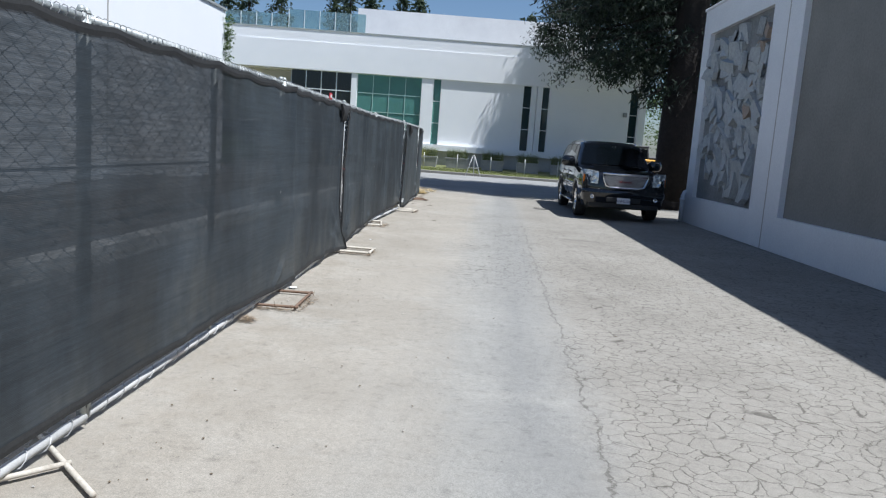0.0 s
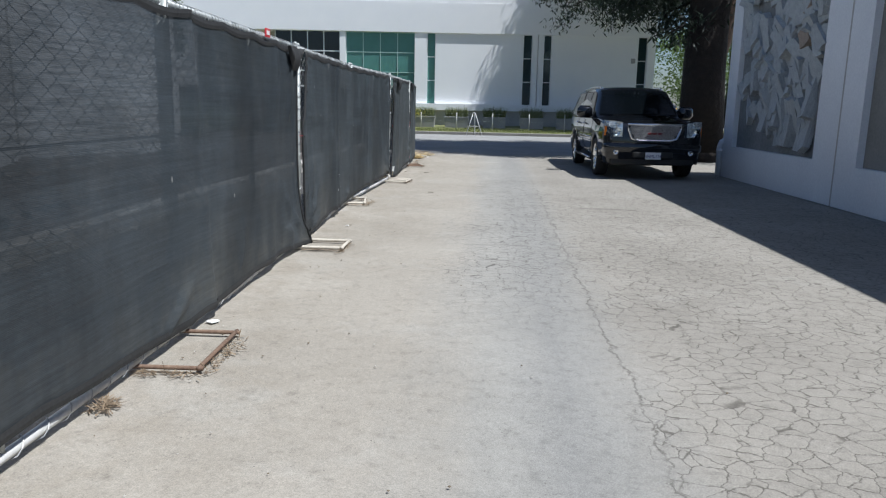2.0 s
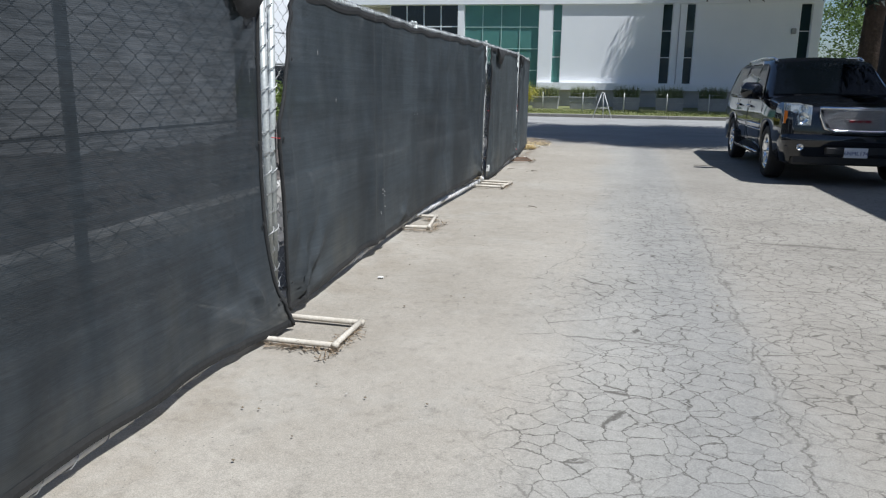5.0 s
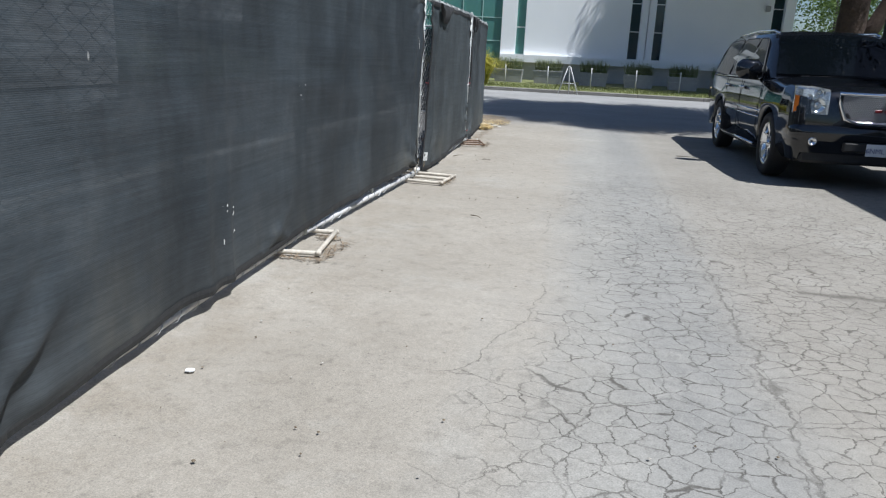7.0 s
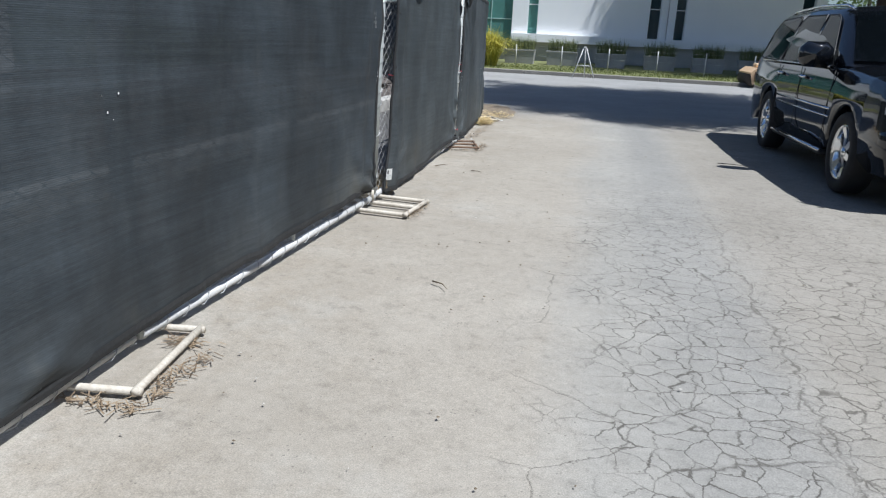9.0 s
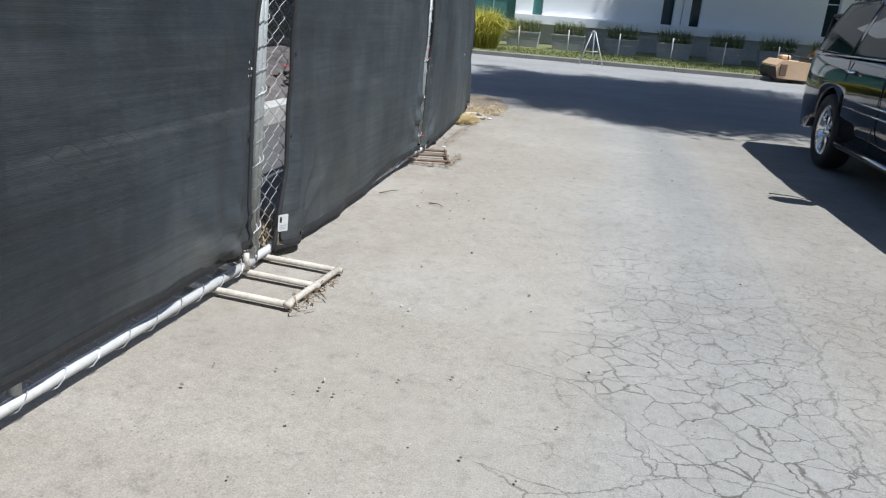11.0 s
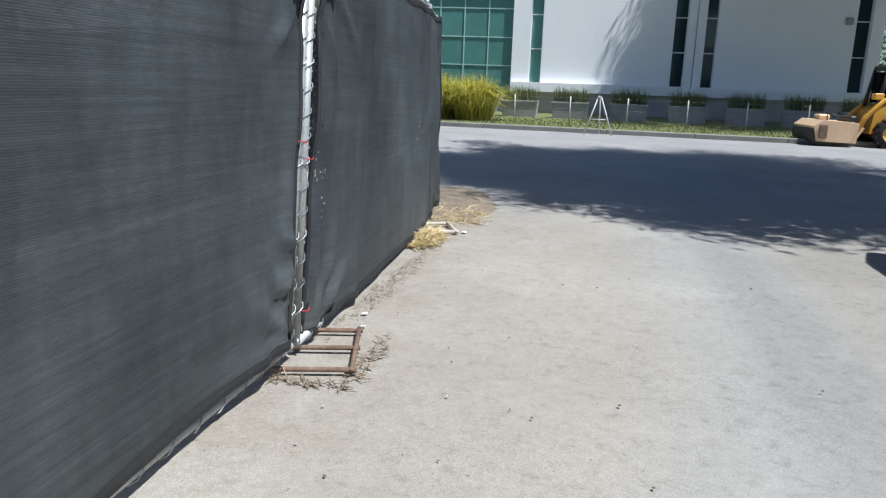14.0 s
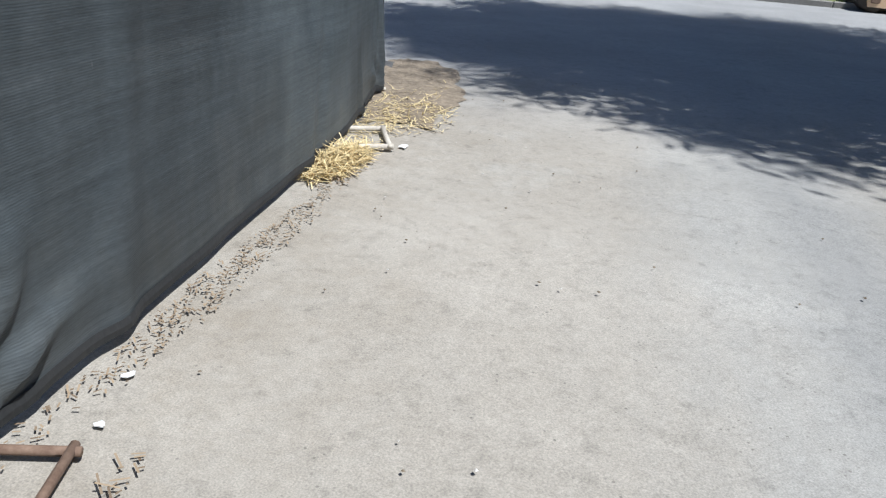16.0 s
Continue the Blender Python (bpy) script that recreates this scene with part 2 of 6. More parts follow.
M_GROUND = make_ground()
M_SCREEN = make_screen("windscreen_mesh", (0.021, 0.028, 0.034), (0.047, 0.059, 0.07), 0.025, 0.075)
M_SCREENDENSE = make_screen("dense_windscreen_mesh", (0.024, 0.031, 0.037), (0.052, 0.064, 0.073), 0.012, 0.042)
M_SCREENPALE = make_screen("paler_windscreen_mesh", (0.034, 0.042, 0.047), (0.088, 0.103, 0.11), 0.008, 0.03)
M_HEM = surface("screen_hem", (0.012, 0.013, 0.014), (0.03, 0.03, 0.03), 0.8)
M_GALV = surface("galvanised_steel", (0.31, 0.33, 0.32), (0.53, 0.55, 0.53), 0.5, 0.3, 90, 6, 0.1)
M_WIRE = surface("galvanised_wire", (0.26, 0.265, 0.265), (0.42, 0.42, 0.41), 0.55, 0.4, 90, 6, 0)
M_RUST = surface("rusty_tube", (0.10, 0.055, 0.035), (0.25, 0.17, 0.12), 0.85, 0.1, 50, 9, 0.3)
M_PALETUBE = surface("weathered_painted_tube", (0.36, 0.31, 0.25), (0.62, 0.58, 0.5), 0.75, 0.1, 60, 7, 0.25)
M_WHITE = surface("white_stucco", (0.80, 0.81, 0.82), (0.88, 0.88, 0.88), 0.85, 0, 40, 0.5, 0.2, 0.004)
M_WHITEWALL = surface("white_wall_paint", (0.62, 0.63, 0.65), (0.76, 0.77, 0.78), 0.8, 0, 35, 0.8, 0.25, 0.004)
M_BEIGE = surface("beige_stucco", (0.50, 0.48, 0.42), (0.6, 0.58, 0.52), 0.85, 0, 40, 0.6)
M_GREYPANEL = surface("grey_ribbed_concrete", (0.17, 0.165, 0.15), (0.25, 0.24, 0.22), 0.9, 0, 25, 1.2, 0.5, 0.01)
# backing darkened: the shadows between the slabs are put into its colour
M_MURALBACK = surface("mural_backing", (0.13, 0.135, 0.135), (0.25, 0.255, 0.25), 0.9, 0, 20, 1.5, 0.4, 0.008)
M_SLATE = surface("grey_slate", (0.25, 0.27, 0.275), (0.46, 0.48, 0.48), 0.75, 0, 14, 2.5, 0.4, 0.006)
M_SLATEBROWN = surface("brown_slate", (0.22, 0.17, 0.13), (0.38, 0.31, 0.25), 0.8, 0, 14, 2.5, 0.4, 0.006)
M_FRAME = surface("white_window_frame", (0.62, 0.66, 0.66), (0.76, 0.78, 0.78), 0.5)
M_MULLION = surface("green_grey_mullion", (0.3, 0.46, 0.43), (0.42, 0.57, 0.54), 0.5)
M_DARKGLASS = make_glass("dark_tinted_glass", (0.012, 0.016, 0.02), 0.03, 0.15)
# blue-green base colour paints in the reflection of sky and trees
M_SLITGLASS = make_glass("blue_green_slit_glass", (0.03, 0.055, 0.062), 0.04, 0.1)
M_GREENGLASS = make_glass("green_tinted_glass", (0.15, 0.34, 0.31), 0.05, 0.4)
M_CLEARGLASS = make_glass("roof_glass", (0.25, 0.34, 0.36), 0.05, 0.55)
M_GREENBLIND = surface("green_blind", (0.3, 0.52, 0.47), (0.4, 0.62, 0.56), 0.8)
# near-black that stands in for the darkness of unlit rooms
M_ROOM = surface("unlit_room_dark", (0.015, 0.015, 0.017), (0.03, 0.03, 0.032), 0.9)
M_KERB = surface("concrete_kerb", (0.34, 0.33, 0.31), (0.48, 0.46, 0.43), 0.9, 0, 30, 1.5, 0.4, 0.008)
# darker copy of the kerb concrete: shade of its street side put into the colour
M_KERBSHADE = surface("shaded_kerb", (0.15, 0.14, 0.125), (0.3, 0.285, 0.26), 0.9, 0, 25, 1.2, 0.4, 0.008)
M_GRASSBED = surface("turf", (0.10, 0.12, 0.04), (0.2, 0.2, 0.08), 0.95, 0, 25, 1.2, 0.6, 0.02, local=False)
M_SOIL = surface("dug_soil", (0.04, 0.034, 0.031), (0.15, 0.13, 0.118), 0.95, 0, 12, 1.5, 0.9, 0.04, local=False)
M_NEWASPHALT = surface("dark_asphalt", (0.05, 0.048, 0.046), (0.105, 0.1, 0.095), 0.9, 0, 70, 3, 0.5, 0.008, local=False)
M_MULCH = surface("leaf_mulch", (0.09, 0.07, 0.05), (0.3, 0.24, 0.17), 0.95, 0, 30, 4, 0.8, 0.02, local=False)
M_STRAW = make_leaf("dry_straw", (0.4, 0.3, 0.14), (0.85, 0.7, 0.4), 0.2)
M_HAY = make_leaf("dead_grass", (0.16, 0.115, 0.06), (0.42, 0.32, 0.18), 0.15)
M_DEBRIS = make_leaf("brown_plant_debris", (0.14, 0.1, 0.066), (0.33, 0.25, 0.165), 0.1)
M_TWIG = surface("dry_twig", (0.10, 0.075, 0.05), (0.2, 0.16, 0.11), 0.9)
# near-black bark: shade under the crowns is put into the colour
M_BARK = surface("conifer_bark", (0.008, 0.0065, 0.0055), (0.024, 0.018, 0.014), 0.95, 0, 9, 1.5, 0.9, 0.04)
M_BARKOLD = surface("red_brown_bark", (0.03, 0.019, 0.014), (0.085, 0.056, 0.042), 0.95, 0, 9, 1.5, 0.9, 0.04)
# needles darkened to hold the dense crown's own shade
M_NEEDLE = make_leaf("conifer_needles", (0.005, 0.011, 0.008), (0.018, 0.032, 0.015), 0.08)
M_PINE = make_leaf("pine_needles", (0.03, 0.05, 0.028), (0.07, 0.095, 0.05), 0.2)
M_LEAF = make_leaf("broad_leaves", (0.045, 0.085, 0.02), (0.13, 0.19, 0.05), 0.35)
M_GRASSY = make_leaf("ornamental_grass", (0.09, 0.125, 0.055), (0.25, 0.27, 0.13), 0.3)
M_YELLOWGRASS = make_leaf("yellow_green_blades", (0.2, 0.24, 0.03), (0.78, 0.66, 0.14), 0.35)
M_WEED = make_leaf("weed_leaves", (0.06, 0.11, 0.02), (0.2, 0.24, 0.06), 0.35)
M_TURF = make_leaf("turf_blades", (0.085, 0.12, 0.03), (0.22, 0.23, 0.08), 0.25)
M_PLANTER = surface("grey_planter_concrete", (0.27, 0.27, 0.27), (0.4, 0.4, 0.39), 0.85, 0, 30, 2, 0.2)
M_PAINT = surface("black_car_paint", (0.004, 0.005, 0.007), (0.007, 0.008, 0.011), 0.06, 0, 300, 2, 0, spec=0.6)
M_PAINT.node_tree.nodes["Principled BSDF"].inputs["Coat Weight"].default_value = 0.3
M_CHROME = surface("chrome", (0.72, 0.73, 0.74), (0.82, 0.82, 0.83), 0.12, 1.0, 60, 4, 0)
M_DARKPLASTIC = surface("black_plastic", (0.012, 0.012, 0.012), (0.025, 0.025, 0.025), 0.55)
M_TYRE = surface("tyre_rubber", (0.012, 0.012, 0.012), (0.026, 0.025, 0.024), 0.85, 0, 80, 6, 0.2)
M_CARGLASS = make_glass("car_glass", (0.004, 0.006, 0.008), 0.02, 0.4, 0.22)
M_LENS = make_glass("headlamp_lens", (0.36, 0.38, 0.4), 0.03, 0.88)
M_AMBER = surface("amber_reflector", (0.5, 0.12, 0.01), (0.7, 0.2, 0.02), 0.25)
M_RED = surface("red_badge", (0.16, 0.008, 0.012), (0.24, 0.012, 0.02), 0.3)
M_SILVER = surface("silvered_reflector", (0.75, 0.76, 0.78), (0.92, 0.92, 0.93), 0.22, 0.85, 60, 4, 0)
M_GRILLE = surface("satin_chrome_mesh", (0.7, 0.71, 0.72), (0.85, 0.85, 0.86), 0.42, 0.6, 60, 4, 0)
M_PLATE = surface("white_number_plate", (0.62, 0.63, 0.66), (0.74, 0.75, 0.77), 0.5)
M_BLUE = surface("blue_lettering", (0.03, 0.05, 0.16), (0.04, 0.06, 0.2), 0.5)
M_YELLOW = surface("yellow_machine_paint", (0.55, 0.27, 0.03), (0.68, 0.36, 0.05), 0.45, 0, 30, 3, 0.1)
M_TANPAINT = surface("faded_tan_paint", (0.56, 0.37, 0.21), (0.7, 0.5, 0.32), 0.6, 0, 25, 3, 0.1)
M_BRUSH = surface("black_bristles", (0.03, 0.025, 0.02), (0.09, 0.075, 0.06), 0.95)
M_PAPER = surface("white_paper", (0.62, 0.62, 0.6), (0.8, 0.8, 0.78), 0.8)
M_REDTIE = surface("red_plastic", (0.45, 0.02, 0.03), (0.6, 0.04, 0.05), 0.5)
M_STEELBAR = surface("painted_white_steel", (0.45, 0.45, 0.44), (0.62, 0.61, 0.59), 0.55)
M_STONE = surface("pale_pebble", (0.25, 0.23, 0.2), (0.55, 0.52, 0.47), 0.9)
M_SEAT = surface("grey_cloth", (0.03, 0.03, 0.032), (0.06, 0.06, 0.062), 0.9)


# ---------- mesh helpers ----------
def mesh_of(name, verts, faces, mat, smooth=False):
    me = bpy.data.meshes.new(name)
    me.from_pydata([tuple(v) for v in verts], [], faces)
    me.materials.append(mat)
    if smooth:
        me.polygons.foreach_set("use_smooth", [True] * len(me.polygons))
    me.update()
    return me


def from_bm(bm, name, mat, smooth=False):
    me = bpy.data.meshes.new(name)
    bmesh.ops.recalc_face_normals(bm, faces=bm.faces)
    bm.to_mesh(me)
    bm.free()
    me.materials.append(mat)
    if smooth:
        me.polygons.foreach_set("use_smooth", [True] * len(me.polygons))
    return me


def part(name, data, material, parent, label="", smooth=False, at=None):
    """Links a bmesh or a mesh as one object under a thing or a part."""
    if isinstance(data, bmesh.types.BMesh):
        data = from_bm(data, name, material, smooth)
    ob = new(name, data)
    ob.parent = parent
    if at is not None:
        ob.matrix_basis = at
    if label:
        tagged(ob, label)
    return ob


def thing(name, m, label, category, group="", kind=""):
    e = new(name)
    e.empty_display_size = 0.1
    e.matrix_basis = m
    return tagged(e, label, category, group, kind)


def add_box(bm, lo, hi, bevel=0.0, m=None):
    """A box between two corners, bevelled, added to a bmesh."""
    r = bmesh.ops.create_cube(bm, size=1.0)
    vs = r["verts"]
    c = [(a + b) / 2 for a, b in zip(lo, hi)]
    s = [abs(b - a) for a, b in zip(lo, hi)]
    bmesh.ops.transform(bm, matrix=Matrix.Translation(c) @ Matrix.Diagonal((*s, 1)), verts=vs)
    if bevel:
        es = list({e for v in vs for e in v.link_edges})
        g = bmesh.ops.bevel(bm, geom=es, offset=bevel, segments=1, affect="EDGES", profile=0.5)
        vs = list({v for f in g["faces"] for v in f.verts} | {v for v in vs if v.is_valid})
    if m is not None:
        bmesh.ops.transform(bm, matrix=m, verts=[v for v in vs if v.is_valid])
    return bm


def box(lo, hi, bevel=0.0, m=None):
    return add_box(bmesh.new(), lo, hi, bevel, m)


def tube_data(points, radius, sides=8, closed=False, taper=None):
    """Verts and faces of a tube through the points."""
    pts = [Vector(p) for p in points]
    verts, faces = [], []
    n = len(pts)
    up = None
    for i, p in enumerate(pts):
        a = pts[i - 1] if (i > 0 or closed) else p
        b = pts[(i + 1) % n] if (i < n - 1 or closed) else p
        d = (b - a).normalized()
        if up is None:
            up = d.orthogonal().normalized()
        up = (up - d * up.dot(d)).normalized()
        side = d.cross(up)
        r = radius if taper is None else radius + (taper - radius) * i / (n - 1)
        for s in range(sides):
            w = 2 * math.pi * s / sides
            verts.append(p + up * (math.cos(w) * r) + side * (math.sin(w) * r))
    for i in range(n if closed else n - 1):
        j = (i + 1) % n
        for s in range(sides):
            q = (s + 1) % sides
            faces.append((i * sides + s, i * sides + q, j * sides + q, j * sides + s))
    if not closed:
        faces.append(tuple(range(sides - 1, -1, -1)))
        faces.append(tuple((n - 1) * sides + s for s in range(sides)))
    return verts, faces


def tube(name, points, radius, mat, sides=8, closed=False, taper=None):
    v, f = tube_data(points, radius, sides, closed, taper)
    return mesh_of(name, v, f, mat, True)


def joined(name, pieces, mat, smooth=False):
    """One mesh out of many (verts, faces)."""
    verts, faces = [], []
    for v, f in pieces:
        o = len(verts)
        verts.extend(v)
        faces.extend(tuple(i + o for i in q) for q in f)
    return mesh_of(name, verts, faces, mat, smooth)


def lathe(profile, sides=24):
    """Verts and faces turned about the local x axis from (x, r) pairs."""
    verts, faces = [], []
    for x, r in profile:
        for s in range(sides):
            w = 2 * math.pi * s / sides
            verts.append((x, math.cos(w) * r, math.sin(w) * r))
    for i in range(len(profile) - 1):
        for s in range(sides):
            q = (s + 1) % sides
            faces.append((i * sides + s, i * sides + q, (i + 1) * sides + q, (i + 1) * sides + s))
    return verts, faces


def blades(rnd, n, spot, height, width, lean, curl=0.5):
    """Narrow bent blades: spot() gives a root; returns verts and faces."""
    verts, faces = [], []
    for _ in range(n):
        p = Vector(spot())
        h = height * rnd.uniform(0.6, 1.15)
        a = rnd.uniform(0, 2 * math.pi)
        l = lean * rnd.uniform(0.1, 1.0)
        d = Vector((math.cos(a), math.sin(a), 0))
        s = Vector((-d.y, d.x, 0)) * width * rnd.uniform(0.6, 1.2)
        mid = p + d * l * h * 0.35 + Vector((0, 0, h * 0.62))
        tip = p + d * l * h + Vector((0, 0, h * (1 - curl * l * 0.6)))
        o = len(verts)
        verts += [p - s / 2, p + s / 2, mid + s / 2.4, mid - s / 2.4, tip]
        faces += [(o, o + 1, o + 2, o + 3), (o + 3, o + 2, o + 4)]
    return verts, faces


def leaf_cloud(rnd, centres, per, spread, size, flat=0.6, droop=0.0, wide=0.3):
    """Many small leaf faces round a list of centres."""
    verts, faces = [], []
    for c in centres:
        for _ in range(per):
            p = Vector(c) + Vector((rnd.gauss(0, spread), rnd.gauss(0, spread), rnd.gauss(0, spread * flat)))
            a = Vector((rnd.uniform(-1, 1), rnd.uniform(-1, 1), rnd.uniform(-0.7, 0.4) - droop)).normalized()
            b = a.orthogonal().normalized()
            b.rotate(Matrix.Rotation(rnd.uniform(0, 6.28), 3, a))
            s = size * rnd.uniform(0.6, 1.3)
            o = len(verts)
            verts += [p, p + a * s * 0.5 + b * s * wide, p + a * s * 1.1, p + a * s * 0.5 - b * s * wide]
            faces.append((o, o + 1, o + 2, o + 3))
    return verts, faces


# ---------- ground ----------
def build_ground():
    xs = sorted({-400.0, -120, -50, -25, -12, -6, -3} | {x * 0.75 for x in range(-3, 9)} | {9, 14, 25, 50, 120, 400})
    ys = sorted({-300.0, -80, -30, -10, -4} | {y * 1.0 for y in range(0, 30)} | {32, 36, 42, 52, 70, 120, 250, 600})
    verts, faces = [], []
    for y in ys:
        for x in xs:
            near = 1 if abs(x) < 7 and 0 < y < 30 else 0
            verts.append((x, y, (noise.noise((x * 0.4, y * 0.3, 0)) - 0.2) * 0.012 * near - 0.006))
    w = len(xs)
    for j in range(len(ys) - 1):
        for i in range(w - 1):
            faces.append((j * w + i, j * w + i + 1, (j + 1) * w + i + 1, (j + 1) * w + i))
    ob = new("ground", mesh_of("ground", verts, faces, M_GROUND, True))
    tagged(ob, "sun-bleached old asphalt lane with alligator cracks and dust", "ground", kind="structure")


build_ground()

# far kerb line of the cross street: a frame whose x runs along the kerb
KERB = pose(0, 39.1, 0, 0, 0, -2.5)


def build_verge():
    k = tagged(new("kerb_far"), "pale concrete kerb along the far side of the street", "kerb", kind="structure")
    k.matrix_basis = KERB
    for i in range(-9, 14):
        part("kerbstone", box((i * 2.4 + 0.006, 0, -0.05), (i * 2.4 + 2.394, 0.16, 0.13), 0.02), M_KERBSHADE, k)
    verge = tagged(new("grass_verge", mesh_of("grass_verge", [(-22, 0.16, 0.11), (34, 0.16, 0.11), (34, 12.4, 0.2), (-22, 9.4, 0.2)], [(0, 1, 2, 3)], M_GRASSBED)), "mown dry turf strip between kerb and building", "lawn", kind="structure")
    verge.matrix_basis = KERB
    rnd = random.Random(3)
    v, f = blades(rnd, 9000, lambda: (rnd.uniform(-4.5, 14), rnd.uniform(0.2, 5.6), 0.13), 0.06, 0.025, 0.8)
    g = tagged(new("turf_grass", mesh_of("turf_grass", v, f, M_TURF)), "short sunlit green and straw coloured turf blades", "grass", kind="stuff")
    g.matrix_basis = KERB


build_verge()


# ---------- mural wall ----------
WX = 5.42   # street face of the wall at its far end


def build_mural_wall():
    w = tagged(new("wall_east"), "white painted wall with recessed framed panels", "wall", kind="structure")
    T = 4.9
    y_far = 19.95
    w.matrix_basis = Matrix.Translation((WX, y_far, 0)) @ pose(0, 0, 0, 0, 0, 1.85) @ Matrix.Translation((-WX, -y_far, 0))
    bm = bmesh.new()
    # frame bars round two recessed panels; the panels themselves sit 12 cm back
    for a, b, lo, hi in ((19.45, y_far, 0, T), (15.27, 15.95, 0, T), (14.68, 15.24, 0, T), (15.95, 19.45, 0, 0.63), (15.95, 19.45, 4.33, T), (2.0, 14.68, 0, 0.6), (2.0, 14.68, 4.33, T), (1.3, 2.0, 0, T), (-11.0, 1.3, 0, T)):
        add_box(bm, (WX, a, lo), (WX + 0.5, b, hi))
    add_box(bm, (WX + 0.14, 1.0, 0.1), (WX + 0.46, 19.7, T - 0.1))
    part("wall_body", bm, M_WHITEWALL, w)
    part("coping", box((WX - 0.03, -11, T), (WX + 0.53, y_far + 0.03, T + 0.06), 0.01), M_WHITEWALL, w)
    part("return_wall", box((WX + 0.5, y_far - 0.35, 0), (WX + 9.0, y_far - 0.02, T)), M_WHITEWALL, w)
    part("groove_strip", box((WX - 0.004, 15.238, 0.0), (WX + 0.02, 15.272, T)), M_KERB, w, "grey sealed vertical joint")
    bm = box((WX + 0.1, 2.0, 0.6), (WX + 0.138, 14.68, 4.33))
    part("ribbed_panel", bm, M_GREYPANEL, w, "grey-brown rough concrete panel")
    part("mural_backing", box((WX + 0.1, 15.95, 0.63), (WX + 0.138, 19.45, 4.33)), M_MURALBACK, w)
    # broken slate slabs of the relief: big flat ones above, leaning ones in the middle, upright slivers below
    rnd = random.Random(11)
    shapes = []
    for i in range(14):
        ring = []
        for a, b in ((-1, -1), (0, -1), (1, -1), (1, 0.1), (1, 1), (0.2, 1), (-1, 1), (-1, -0.1)):
            ring.append((a + rnd.uniform(-0.2, 0.12) * (1 if a else 0.6), b + rnd.uniform(-0.16, 0.16)))
        n = len(ring)
        verts = [(0.6, a, b) for a, b in ring] + [(-1, a * 0.98, b * 0.98) for a, b in ring]
        faces = [tuple(range(n, 2 * n))] + [(j, (j + 1) % n, n + (j + 1) % n, n + j) for j in range(n)]
        shapes.append((mesh_of("slate_piece", verts, faces, M_SLATE), mesh_of("slate_piece", verts, faces, M_SLATEBROWN)))

    def slab(y, z, a, b, lean, deep, brown=0):
        r = max(a, b) * 0.9
        ob = new("slate_piece", rnd.choice(shapes)[brown])
        ob.parent = w
        y = min(max(y, 15.98 + r), 19.4 - r)
        z = min(max(z, 0.66 + r), 4.28 - r)
        ob.matrix_basis = pose(WX + 0.1, y, z, lean, rnd.gauss(0, 10), rnd.gauss(0, 10)) @ Matrix.Diagonal((deep, a, b, 1))
    for i in range(46):
        slab(rnd.uniform(16.0, 19.4), rnd.uniform(2.75, 4.25), rnd.uniform(0.12, 0.36), rnd.uniform(0.1, 0.24), rnd.gauss(3, 10), rnd.uniform(0.02, 0.1))
    for i in range(62):
        slab(rnd.uniform(16.1, 19.2), rnd.uniform(1.75, 2.95), rnd.uniform(0.16, 0.32), rnd.uniform(0.08, 0.17), rnd.gauss(48, 13), rnd.uniform(0.03, 0.13))
    for i in range(44):
        slab(rnd.uniform(16.1, 18.1), rnd.uniform(1.15, 2.1), rnd.uniform(0.035, 0.1), rnd.uniform(0.2, 0.42), rnd.gauss(-8, 11), rnd.uniform(0.04, 0.14))
    for i in range(16):
        slab(rnd.uniform(16.0, 16.7), rnd.uniform(2.3, 3.9), rnd.uniform(0.06, 0.16), rnd.uniform(0.08, 0.2), rnd.gauss(0, 30), rnd.uniform(0.05, 0.16), 1 if i % 3 == 0 else 0)
    for i in range(9):
        slab(rnd.uniform(18.2, 19.3), rnd.uniform(1.3, 2.0), rnd.uniform(0.14, 0.26), rnd.uniform(0.08, 0.15), rnd.gauss(50, 10), rnd.uniform(0.03, 0.08))
    slab(17.2, 0.98, 0.4, 0.27, 4, 0.1)
    slab(16.4, 1.1, 0.2, 0.38, -6, 0.07)
    # drain pipe at the wall's far corner
    pipe = thing("drain_pipe", pose(WX - 0.06, y_far - 0.02, 0), "white painted drain pipe stub at the wall corner", "pipe")
    part("pipe", tube("pipe", [(0, 0, 0), (0, 0, 0.62), (0.03, 0, 0.7), (0.1, 0, 0.74)], 0.055, M_WHITEWALL, 10), M_WHITEWALL, pipe)
    part("collar", tube("collar", [(0, 0, 0.5), (0, 0, 0.56)], 0.068, M_WHITEWALL, 10), M_WHITEWALL, pipe)


build_mural_wall()

# ---------- main building across the street ----------
HOUSE = pose(0, 49.35, 0, 0, 0, 5.5)


